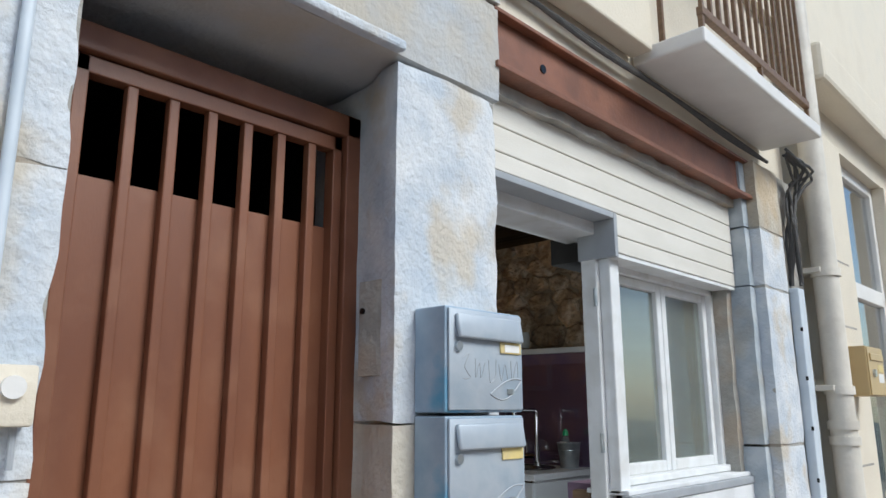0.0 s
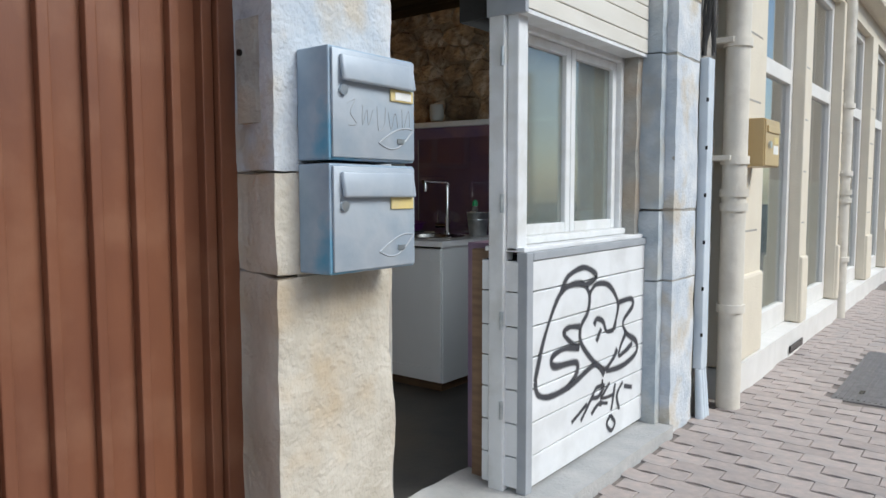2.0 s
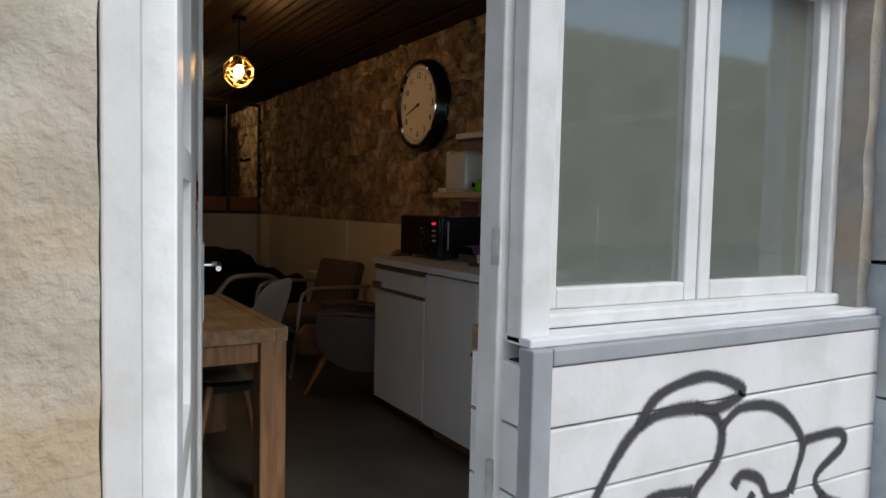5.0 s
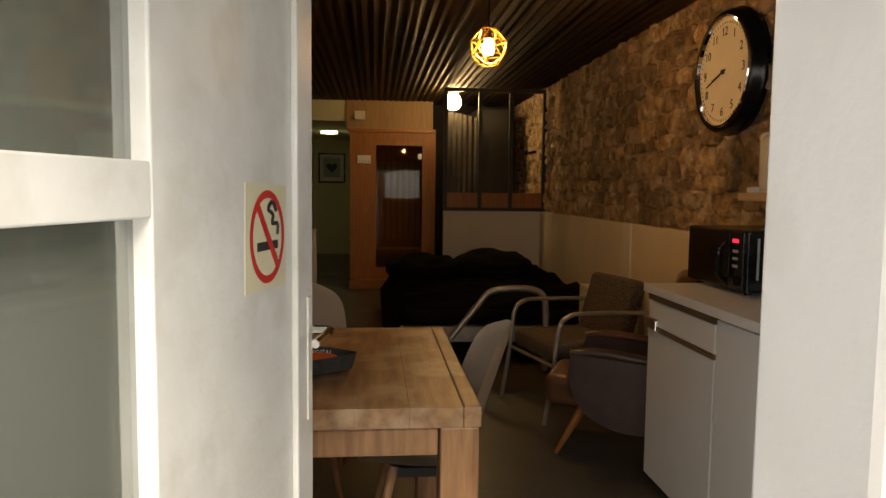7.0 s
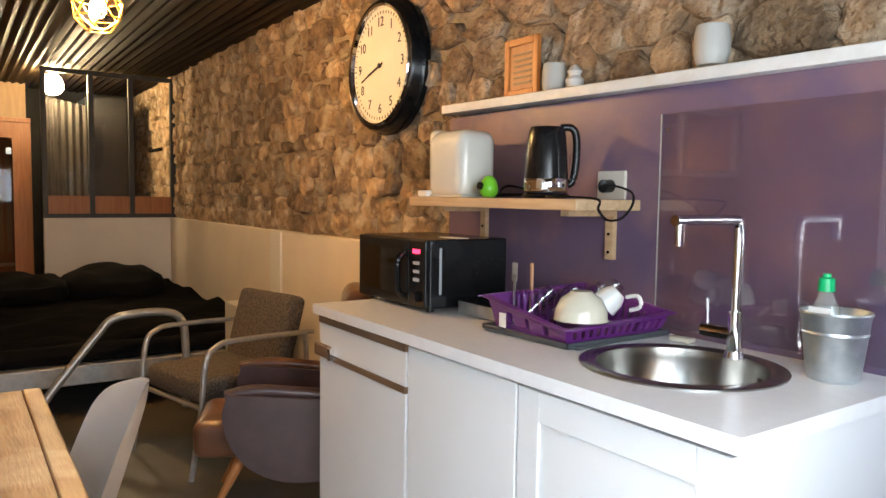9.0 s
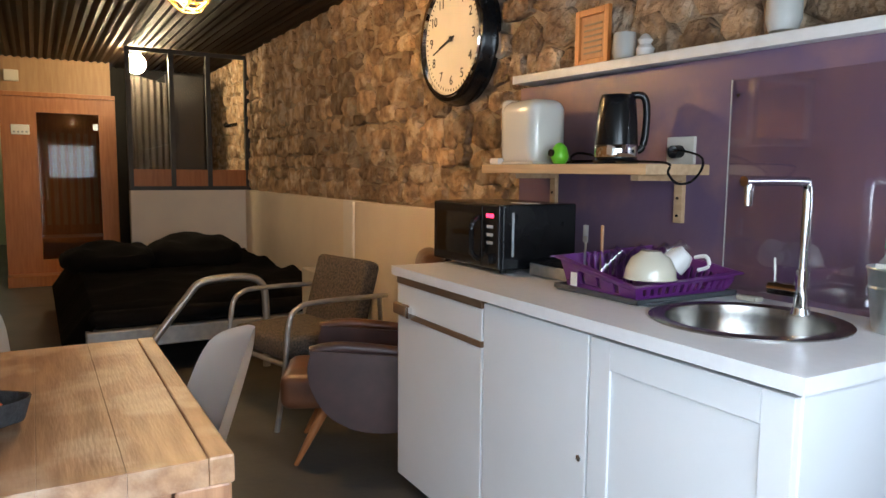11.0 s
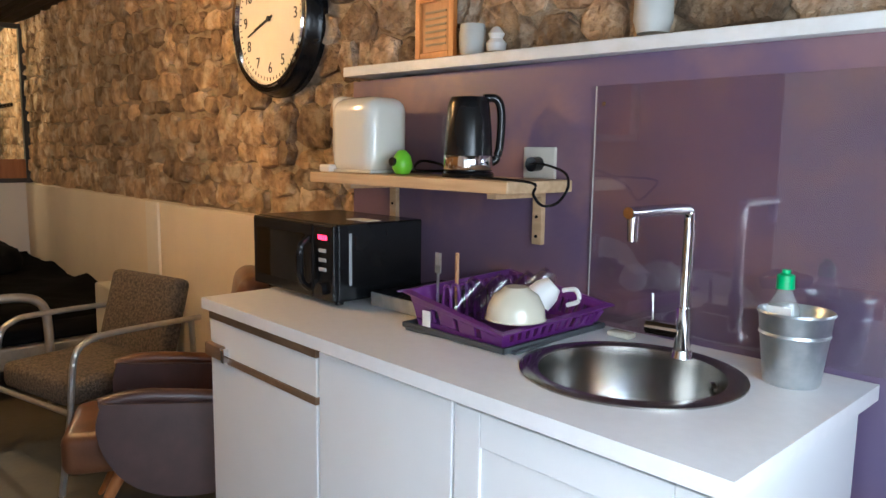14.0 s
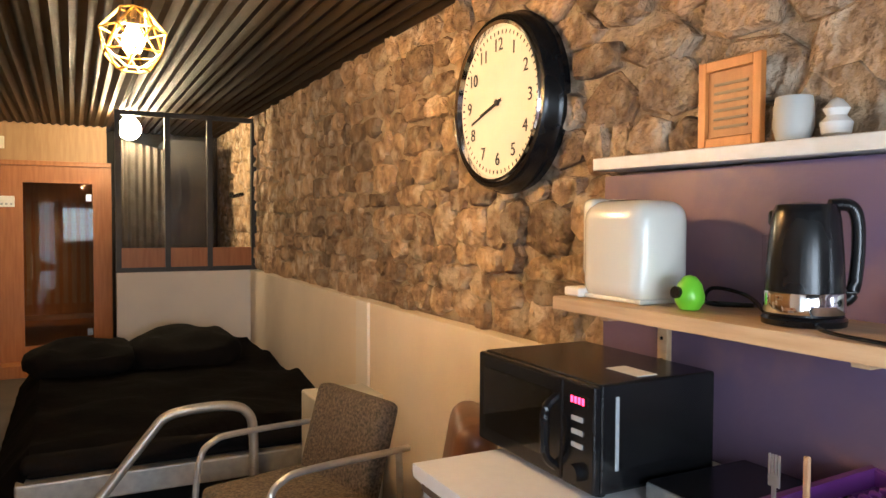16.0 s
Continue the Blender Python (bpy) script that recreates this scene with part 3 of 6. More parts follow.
def shop_front():
    # panelled box of the roller shutter, with its step
    s = thing("shutter_box", (-0.3, 3.0, 2.0), "cream boarded roller shutter box over door and window", "shutter box")
    zs = (2.31, 2.215, 2.125, 2.06)
    for a, b in zip(zs, zs[1:]):
        part("board", B(-0.42, -0.27, 1.95, 3.92, b + 0.002, a - 0.002, bev=0.004), "cream_board", s)
    for a, b in ((2.058, 1.97), (1.968, 1.9)):
        part("board", B(-0.42, -0.27, 2.79, 3.92, b + 0.002, a, bev=0.004), "cream_board", s)
    part("soffit", B(-0.43, -0.275, 2.795, 3.92, 1.885, 1.9), "frame_white", s)
    part("edge_trim", B(-0.44, -0.268, 1.95, 2.767, 2.035, 2.06, bev=0.003), "grey_trim", s)
    part("corner_trim", B(-0.44, -0.268, 2.768, 2.792, 1.885, 2.06, bev=0.003), "grey_trim", s)
    # dado panel below the window
    d = thing("panel_1", (-0.3, 3.35, 0), "white boarded panel sprayed with grey graffiti", "panel", kind="structure")
    zs = (0.985, 0.967, 0.846, 0.711, 0.59, 0.465, 0.332, 0.2, 0.075)
    for a, b in zip(zs[1:], zs[2:]):
        part("board", B(-0.33, -0.27, 2.83, 3.955, b + 0.0025, a - 0.0025, bev=0.004), "white_paint", d)
        part("side_board", B(-0.47, -0.3, 2.785, 2.81, b + 0.0025, a - 0.0025, bev=0.003), "white_paint", d)
    part("backing", B(-0.47, -0.32, 2.8, 3.955, 0.07, 0.967), "dark", d)
    part("corner_trim", B(-0.31, -0.263, 2.785, 2.832, 0.06, 1.0, bev=0.004), "grey_trim", d)
    part("top_trim", B(-0.31, -0.263, 2.833, 3.96, 0.967, 1.0, bev=0.004), "grey_trim", d)
    part("sill_board", B(-0.46, -0.28, 2.79, 3.96, 1.0, 1.018, bev=0.004), "white_paint", d)
    g = thing("graffiti", (-0.27, 3.3, 0.5), "grey sprayed graffiti outline on the white boards", "graffiti")
    for k, st in enumerate(GRAFFITI + TAG):
        wide = 0.024 if k < len(GRAFFITI) else 0.018
        pts = spline([(0, a, b) for a, b in st], 7)
        bm = bmesh.new()
        uv = bm.loops.layers.uv.new("across")
        prev = None
        for i, p in enumerate(pts):
            dr = (pts[min(i + 1, len(pts) - 1)] - pts[max(i - 1, 0)]).normalized()
            w = wide * (0.9 + 0.35 * noise.noise((i * 0.17, k * 3.1, 0)))
            o = Vector((0, -dr.z, dr.y)) * w
            x = -0.2694 + 0.0001 * k
            v = i / (len(pts) - 1)
            pair = [bm.verts.new((x, p.y + o.y, p.z + o.z)), bm.verts.new((x, p.y - o.y, p.z - o.z))]
            if prev:
                f = bm.faces.new((prev[0][0], prev[0][1], pair[1], pair[0]))
                for lp, q in zip(f.loops, ((0, prev[1]), (1, prev[1]), (1, v), (0, v))):
                    lp[uv].uv = q
            prev = (pair, v)
        part("stroke", bm, "spray", g)
    # window with two casements
    w = thing("window_1", (-0.42, 3.35, 1.02), "white two-pane shop window with filmed glass", "window", kind="structure")
    bm = bmesh.new()
    box(bm, -0.47, -0.37, 2.84, 2.9, 1.02, 1.9, bev=0.006)
    box(bm, -0.47, -0.37, 3.84, 3.885, 1.02, 1.9, bev=0.006)
    box(bm, -0.47, -0.37, 2.84, 3.885, 1.86, 1.9, bev=0.006)
    box(bm, -0.47, -0.35, 2.84, 3.885, 1.02, 1.05, bev=0.006)
    part("window_frame", bm, "frame_white", w)
    for y0, y1 in ((2.9, 3.365), (3.37, 3.84)):
        bm = bmesh.new()
        for a in ((y0, y0 + 0.042, 1.05, 1.86), (y1 - 0.042, y1, 1.05, 1.86), (y0 + 0.042, y1 - 0.042, 1.05, 1.095), (y0 + 0.042, y1 - 0.042, 1.82, 1.86)):
            box(bm, -0.44, -0.395, *a, bev=0.005)
        c = part("casement", bm, "frame_white", w)
        pane = part("pane", B(-0.42, -0.416, y0 + 0.04, y1 - 0.04, 1.09, 1.825), "frosted", c, "filmed glass")
        pane.visible_shadow = False
    # door frame
    f = thing("door_frame", (-0.45, 2.45, 0), "white painted wooden door frame", "door frame", kind="structure")
    part("jamb", B(-0.43, -0.36, 2.77, 2.84, 0.03, 2.04, bev=0.005), "frame_white", f)
    part("post", B(-0.36, -0.31, 2.79, 2.86, 1.0, 1.9, bev=0.006), "frame_white", f)
    part("jamb", B(-0.56, -0.46, 2.09, 2.15, 0.03, 2.04, bev=0.005), "frame_white", f)
    part("head", B(-0.54, -0.36, 2.03, 2.84, 1.985, 2.045, bev=0.005), "frame_white", f)
    part("threshold", B(-0.6, -0.3, 1.95, 2.84, 0.0, 0.035, bev=0.005), "frame_white", f)
    for z in (0.35, 0.7, 1.15, 1.7):
        part("hinge", C((-0.365, 2.765, z), (-0.365, 2.765, z + 0.07), 0.008), "galv", f)
    part("striker_post", B(-0.56, -0.44, 2.842, 2.89, 0.03, 1.0, bev=0.004), "wood_dark", f, "dark brown post")
    structure("wall_front_1", B(-0.62, -0.49, 2.9, 4.75, 0, 1.02), "purple", "inner wall below the window", "wall")
    structure("wall_front_2", B(-0.62, -0.49, 3.89, 4.75, 1.02, 2.6), "purple", "inner wall beside the window", "wall")
    # walls over the openings: shade given by the near-black base colour
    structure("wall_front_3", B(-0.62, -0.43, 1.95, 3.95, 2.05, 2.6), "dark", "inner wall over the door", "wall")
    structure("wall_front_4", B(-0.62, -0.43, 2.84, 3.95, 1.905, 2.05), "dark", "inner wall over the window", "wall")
    structure("wall_front_5", rough_box(-0.62, -0.44, 1.93, 2.088, 0, 2.05), "stone_tan", "inner reveal beside the door", "wall")


def open_door():
    # leaf swung inwards, hinged at the jamb by the pier
    a, bb = Vector((-0.56, 2.19, 0)), Vector((-1.72, 2.459, 0))
    L = (bb - a).length
    d = thing("door_1", (0, 0, 0), "open white half-glazed entrance door with a no-smoking sign", "door", kind="structure")
    bm = bmesh.new()
    box(bm, 0, 0.2, -0.03, 0.03, 0.04, 2.0, bev=0.004)
    box(bm, 0.578, L, -0.03, 0.03, 0.04, 2.0, bev=0.004)
    for z in (0.04, 0.64, 1.303, 1.9):
        box(bm, 0.2, 0.578, -0.03, 0.03, z, z + (0.072 if z == 1.303 else 0.1), bev=0.003)
    part("leaf", bm, "frame_white", d)
    for z0, z1 in ((0.14, 0.64), (0.74, 1.303), (1.375, 1.9)):
        part("pane", B(0.198, 0.58, -0.004, 0.004, z0, z1), "frosted", d, "filmed glass strip")
    part("cover_strip", B(L - 0.1, L - 0.006, 0.03, 0.044, 0.04, 2.0, bev=0.004), "frame_white", d, "proud cover strip")
    part("lock_plate", B(L - 0.05, L - 0.022, 0.044, 0.049, 0.86, 1.12, bev=0.003), "cream_w", d)
    part("lever", T([(L - 0.036, 0.047, 1.05), (L - 0.036, 0.085, 1.05), (L - 0.06, 0.095, 1.05), (L - 0.15, 0.095, 1.045)], 0.009), "chrome", d, "chrome lever handle", True)
    part("edge_strip", B(L, L + 0.008, -0.015, 0.015, 0.8, 1.25), "galv", d)
    s = part("sign", box(bmesh.new(), L - 0.325, L - 0.132, 0.0302, 0.0312, 1.16, 1.35, bev=0.0, rot=pose(0, 0, 0, 0, 1.5, 0)), "signpaper", d, "cream no-smoking sign")
    bm = bmesh.new()
    n, cx, cz = 36, L - 0.225, 1.255
    for i in range(n):
        q = [(cx + 0.98 * r * math.cos(t), 0.0316, cz + r * math.sin(t)) for r, t in ((0.084, 2 * math.pi * i / n), (0.084, 2 * math.pi * (i + 1) / n), (0.07, 2 * math.pi * (i + 1) / n), (0.07, 2 * math.pi * i / n))]
        bm.faces.new([bm.verts.new(v) for v in q])
    part("red_ring", bm, "red", s)
    part("red_bar", box(bmesh.new(), cx - 0.008, cx + 0.008, 0.0318, 0.0324, cz - 0.076, cz + 0.076, rot=pose(0, 0, 0, 0, -40, 0)), "red", s)
    part("cigarette", B(cx - 0.05, cx + 0.05, 0.0313, 0.0315, cz - 0.024, cz - 0.008), "ink", s)
    part("smoke", T([(cx + 0.045, 0.0314, cz + 0.002), (cx + 0.045, 0.0314, cz + 0.022), (cx + 0.02, 0.0314, cz + 0.024), (cx + 0.022, 0.0314, cz + 0.04), (cx + 0.0, 0.0314, cz + 0.05), (cx + 0.02, 0.0314, cz + 0.062), (cx + 0.038, 0.0314, cz + 0.046)], 0.004, 5), "ink", s)
    ang = math.degrees(math.atan2(bb.y - a.y, bb.x - a.x))
    # the face with the sign looks towards the street's right
    d.matrix_basis = pose(a.x, a.y, 0, 0, 0, ang) @ Matrix.Diagonal((1, -1, 1, 1))


def pipes():
    c = thing("cable_trunking", (-0.12, 4.38, 0.3), "pale blue plastic cable trunking on the pilaster edge", "trunking")
    part("cover", B(-0.155, -0.105, 4.335, 4.43, 0.27, 1.93, bev=0.006), "pvc", c)
    for i in range(6):
        part("clip", B(-0.115, -0.103, 4.333, 4.3365, 0.45 + 0.25 * i, 0.47 + 0.25 * i), "black", c)
    for y in (4.345, 4.385, 4.425):
        part("sleeve", C((-0.11, y, 0.0), (-0.125, y, 0.27), 0.024, 0.016), "pvc", c, smooth=True)
    for k, (y, x) in enumerate(((4.66, -0.055), (8.35, -0.08))):
        d = thing("downpipe", (x, y, 0), "cream painted cast rainwater downpipe", "downpipe", "downpipes")
        part("pipe", C((x, y, 0), (x, y, 5.0), 0.066 if k == 0 else 0.06, n=20), "pipe", d, smooth=True)
        for z in (0.55, 1.12, 1.2, 1.38, 2.02):
            part("collar", C((x, y, z), (x, y, z + 0.045), 0.077, n=20), "pipe", d, smooth=True)
        for z in (1.4, 2.04):
            part("bracket", B(x - 0.15, x, y - 0.09, y + 0.09, z, z + 0.03, bev=0.004), "pipe", d)
    cb = thing("cable_bundle", (-0.1, 4.3, 2.5), "tangled dusty grey cables under the balcony", "cables")
    rnd = random.Random(4)
    for i in range(9):
        j = lambda s=0.03: rnd.uniform(-s, s)
        part("cable", T([(-0.13 + j(), 4.4 + j(), 1.95), (-0.12 + j(), 4.4 + j(0.05), 2.25), (-0.1 + j(), 4.42 + j(0.07), 2.48), (-0.06 + j(0.05), 4.45 + j(0.12), 2.58 + j()), (-0.05 + j(), 4.2 + j(0.1), 2.62)], 0.008, 6, 4), "cable", cb, smooth=True)
    w = thing("wall_cable", (-0.17, 3.0, 2.62), "sagging dusty cable along the facade", "cable")
    for i in range(3):
        part("strand", T([(-0.175, 1.97, 2.66 + 0.01 * i), (-0.17, 2.5, 2.655 - 0.01 * i), (-0.17, 3.1, 2.64), (-0.165, 3.7, 2.63 - 0.012 * i), (-0.15, 4.2, 2.6)], 0.009, 6), "cable", w, smooth=True)
    t = thing("left_conduit", (-0.15, 0.6, 1.0), "thin grey plastic conduit on the wall", "conduit")
    part("pipe", C((-0.165, 0.665, 1.3), (-0.165, 0.665, 3.5), 0.011, n=10), "pvc", t, smooth=True)
    b = thing("intercom", (-0.16, 0.715, 1.3), "cream plastic intercom button box", "intercom")
    part("case", B(FX, -0.135, 0.655, 0.742, 1.285, 1.38, bev=0.006), "cream", b, smooth=True)
    part("button", C((-0.135, 0.705, 1.345), (-0.125, 0.705, 1.345), 0.018), "cream_w", b, smooth=True)
    part("wire", C((-0.165, 0.722, 1.22), (-0.165, 0.722, 1.285), 0.006, n=8), "grey_trim", b)
    m = thing("tan_mailbox", (-0.03, 4.9, 1.38), "tan enamelled letterbox on the neighbouring shop", "mailbox")
    part("body", B(-0.1, 0.045, 4.86, 5.2, 1.375, 1.65, bev=0.005), "tan", m)
    d = part("door", B(0.045, 0.052, 4.87, 5.19, 1.38, 1.645, bev=0.003), "tan", m)
    part("flap", B(0.052, 0.06, 4.9, 5.17, 1.57, 1.61, bev=0.004), "tan", d)
    part("lock", C((0.05, 4.95, 1.5), (0.066, 4.95, 1.5), 0.022), "galv", d, smooth=True)
    part("sticker", B(0.052, 0.0535, 5.05, 5.16, 1.45, 1.5), "paper", d, "white sticker")
    part("sticker", B(0.052, 0.0535, 5.06, 5.16, 1.51, 1.55), "brass", d, "yellow sticker")


def balcony():
    b = thing("balcony", (0.1, 3.6, 2.6), "white concrete balcony slab with brown railing", "balcony")
    part("slab", B(-0.2, 0.11, 2.87, 4.28, 2.69, 2.76, bev=0.01), "cream_w", b)
    part("cornice", B(-0.2, -0.1, 1.98, 2.86, 2.72, 2.95, bev=0.01), "cream", b)
    for z in (2.86, 3.6):
        part("rail", B(0.045, 0.075, 2.96, 4.26, z, z + 0.04, bev=0.004), "wood_dark", b)
    for i in range(15):
        y = 2.98 + 0.09 * i
        part("baluster", B(0.052, 0.068, y - 0.009, y + 0.009, 2.9, 3.6), "wood_dark", b)
    for y in (2.97, 3.6, 4.25):
        part("foot", B(0.05, 0.07, y - 0.01, y + 0.01, 2.76, 2.86), "wood_dark", b)
    part("side_post", B(-0.12, -0.1, 2.96, 2.98, 2.76, 3.6), "wood_dark", b)


def neighbour():
    """The cream shop next door: plinth, pilasters, glazed bays."""
    n = thing("house", (-0.3, 8, 0), "cream rendered neighbouring shop with tall glazed bays", "house")
    part("plinth", rough_box(-0.6, -0.06, 4.74, 14.0, -0.05, 0.2, 0.2, 0.004, bev=0.03), "cream_w", n, smooth=True)
    bays = ((5.46, 6.62), (6.86, 8.2), (8.62, 10.1), (10.5, 11.9), (12.2, 13.6))
    prev = 4.74
    for k, (a, b) in enumerate(bays):
        part("pilaster", B(-0.6, -0.1, prev, a, 0.2, 3.0, bev=0.01), "cream", n)
        part("pilaster_base", B(-0.6, -0.075, prev + 0.01, a - 0.01, 0.19, 0.72, bev=0.02), "cream", n)
        for z in (0.98, 1.38, 1.78, 2.18):
            part("groove", B(-0.099, -0.0985, prev + 0.03, a - 0.12, z, z + 0.012), "stone_raw", n)
        prev = b
        bm = bmesh.new()
        for q in ((a, a + 0.07, 0.2, 3.0), (b - 0.07, b, 0.2, 3.0), (a + 0.07, b - 0.07, 0.2, 0.36), (a + 0.07, b - 0.07, 2.05, 2.16), (a + 0.07, b - 0.07, 2.92, 3.0)):
            box(bm, -0.26, -0.19, *q, bev=0.006)
        w = part("window", bm, "cream_w", n)
        part("pane", B(-0.228, -0.222, a + 0.07, b - 0.07, 0.36, 2.05), "shopglass", w).visible_shadow = False
        part("pane", B(-0.228, -0.222, a + 0.07, b - 0.07, 2.16, 2.92), "shopglass", w).visible_shadow = False
        part("film", B(-0.24, -0.236, a + 0.07, b - 0.07, 0.36, 1.32), "film", w, "green frosted film with dots")
        if k < 2:
            bm = bmesh.new()
            for i in range(9):
                for j in range(9):
                    y, z = a + 0.13 + (b - a - 0.26) * i / 8, 0.45 + 0.1 * j
                    box(bm, -0.2358, -0.2352, y - 0.012, y + 0.012, z - 0.012, z + 0.012)
            part("dots", bm, "grey_trim", w, kind="stuff")
    part("pilaster", B(-0.6, -0.1, prev, 14.0, 0.2, 3.0), "cream", n)
    part("fascia", B(-0.6, -0.12, 4.7, 14.0, 3.0, 3.2), "cream", n)
    part("cornice", B(-0.6, 0.06, 4.7, 14.0, 3.2, 3.45, bev=0.03), "cream", n)
    part("upper_wall", B(-0.9, -0.14, 4.7, 14.0, 3.45, 9.0), "cream", n)
    part("shop_back", B(-3.1, -3.0, 4.9, 14.0, 0, 3.2), "bedwall", n)
    part("shop_ceiling", B(-3.0, -0.6, 4.9, 14.0, 3.0, 3.2), "bedwall", n)
    part("vent", B(-0.06, -0.052, 6.2, 6.62, 0.03, 0.085), "black", n)


def street():
    structure("ground", B(-60, 60, -60, 80, -0.2, -0.06), "asphalt", "dark asphalt street ground", "ground")
    structure("pavement", B(-0.6, 3.2, -6, 16, -0.062, -0.008), "sand", "pavement bed with dark joints", "pavement")
    structure("kerb", B(3.2, 3.35, -6, 16, -0.062, 0.0, bev=0.01), "kerbstone", "grey stone kerb", "kerb")
    structure("ledge", rough_box(-0.62, -0.12, 1.95, 3.97, -0.05, 0.06, 0.08, 0.005), "kerbstone", "grey cement ledge under the shop front", "ledge")
    o = thing("opposite_house", (18, 4, 0), "plain cream building across the street", "house")
    part("wall", B(18, 18.5, -20, 34, -0.1, 7.5), "opp", o)
    for i in range(14):
        for z in (0.8, 4.2):
            part("window", B(17.96, 18.01, -16 + 3.4 * i, -14.7 + 3.4 * i, z, z + 1.8), "tint", o)
    h = thing("drain_cover", (0.6, 6.0, 0), "ribbed cast iron inspection cover in the pavement", "manhole cover")
    part("frame", B(0.38, 1.12, 5.2, 6.8, -0.03, 0.002, bev=0.003), "iron", h)
    for i in range(24):
        part("rib", B(0.4 + 0.0292 * i, 0.412 + 0.0292 * i, 5.23, 6.77, 0.002, 0.006), "iron", h)
    part("keyhole", B(0.5, 0.53, 5.4, 5.48, 0.006, 0.0075), "black", h)


facade(), gate(), shop_front(), open_door(), pipes(), balcony(), neighbour(), street()
mailbox(1.302, "upper dented grey zinc mailbox scratched with a tag", True)
mailbox(1.038, "lower dented grey zinc mailbox with yellow plate", False)


# ---- the room ----
CZ = 2.53  # ceiling


def room():
    structure("floor", B(-15.2, -0.3, 0.9, 4.8, -0.055, 0.0), "floor", "dark polished concrete floor with brown patches", "floor")
    structure("wall_north", B(-10.6, -0.5, 4.63, 4.8, 0, 2.7), "mortar", "mortar bed of the rubble stone wall", "wall")
    structure("wall_south", B(-10.4, -2.6, 1.28, 1.4, 0, 2.7), "ply", "warm plywood clad side wall", "wall")
    structure("wall_south_2", B(-2.6, -0.56, 2.02, 2.12, 0, 2.6), "bedwall", "plain wall behind the open door", "wall")
    structure("wall_south_3", B(-2.7, -2.5, 1.3, 2.12, 0, 2.6), "bedwall", "plain return wall", "wall")
    # corrugated ceiling, ribs along the room
    bm = bmesh.new()
    n, p = 176, 0.076
    prev = None
    for i in range(n):
        y = 1.28 + 3.5 * i / (n - 1)
        z = CZ + 0.011 * math.cos(2 * math.pi * y / p)
        pair = [bm.verts.new((-10.4, y, z)), bm.verts.new((-0.45, y, z))]
        if prev:
            bm.faces.new((prev[0], prev[1], pair[1], pair[0]))
        prev = pair
    bmesh.ops.solidify(bm, geom=bm.faces[:], thickness=-0.004)
    c = part("ceiling", bm, "corr", smooth=True)
    tagged(c, "brown corrugated metal ceiling", "ceiling", kind="structure")
    structure("ceiling_slab", B(-15.2, -0.45, 1.2, 4.8, CZ + 0.05, CZ + 0.2), "dark", "slab over the corrugated ceiling", "ceiling")
    # wainscot
    w = thing("wainscot", (-5.8, 4.58, 0), "cream painted panel dado below the stone wall", "wainscot", kind="structure")
    part("panel", B(-8.38, -5.56, 4.55, 4.63, 0, 1.1, bev=0.004), "wain", w)
    part("panel", B(-5.38, -3.3, 4.55, 4.63, 0, 1.1, bev=0.004), "wain", w)
    part("strip", B(-5.56, -5.38, 4.535, 4.63, 0, 1.1, bev=0.004), "bedwall", w)
    structure("wall_bed", B(-8.5, -8.38, 3.42, 4.63, 0, 1.1), "bedwall", "white low wall at the head of the bed", "wall")
    # glazed partition
    g = thing("partition", (-8.44, 4.0, 1.1), "black steel glazed partition with wooden lower panels", "partition", kind="structure")
    bm = bmesh.new()
    box(bm, -8.47, -8.42, 3.42, 4.62, 1.1, 1.14)
    box(bm, -8.47, -8.42, 3.42, 4.62, 2.46, 2.5)
    part("rail", bm, "black_metal", g)
    for y in (3.44, 3.84, 4.2, 4.595):
        part("post", B(-8.475, -8.415, y - 0.022, y + 0.022, 1.1, 2.5), "black_metal", g)
    for y0, y1 in ((3.462, 3.818), (3.862, 4.178), (4.222, 4.573)):
        part("wood_panel", B(-8.455, -8.435, y0, y1, 1.14, 1.31), "sauna", g)
        part("pane", B(-8.447, -8.443, y0, y1, 1.31, 2.46), "glass", g)
    # shower back wall reuses the near-black shade colour
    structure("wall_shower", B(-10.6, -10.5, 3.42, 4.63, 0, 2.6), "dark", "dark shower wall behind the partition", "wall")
    cu = thing("curtain", (-9.3, 3.7, 1.0), "grey hanging shower curtain", "curtain")
    bm = bmesh.new()
    prev = None
    for i in range(60):
        t = i / 59
        x, y = -9.0 - 0.02 * math.sin(t * 40), 3.5 + 0.42 * t
        pair = [bm.verts.new((x, y, 0.0)), bm.verts.new((x * 0.2 - 7.2, y, 2.3 - 0.08 * t))]
        if prev:
            bm.faces.new((prev[0], prev[1], pair[1], pair[0]))
        prev = pair
    bmesh.ops.solidify(bm, geom=bm.faces[:], thickness=0.004)
    part("cloth", bm, "curtain", cu, smooth=True)
    sh = thing("dark_cabinet", (-9.6, 4.05, 0), "black cabin behind the glazed partition", "cabinet")
    part("body", B(-9.9, -9.3, 3.92, 4.32, 0, 2.36), "black_metal", sh)
    hk = thing("wall_hook", (-8.9, 4.58, 1.8), "dark hook on the lit stone wall", "hook")
    part("hook", T([(-8.9, 4.6, 1.82), (-8.9, 4.52, 1.8), (-9.0, 4.5, 1.8), (-9.05, 4.52, 1.83)], 0.02), "black", hk)
    # sauna cabin
    s = thing("sauna_cabin", (-10.3, 2.9, 0), "orange cedar sauna cabin with a smoked glass door", "sauna")
    SX = -10.0
    bm = bmesh.new()
    box(bm, SX - 0.05, SX, 2.3, 2.65, 0.12, 2.13)
    box(bm, SX - 0.05, SX, 3.28, 3.46, 0.12, 2.13)
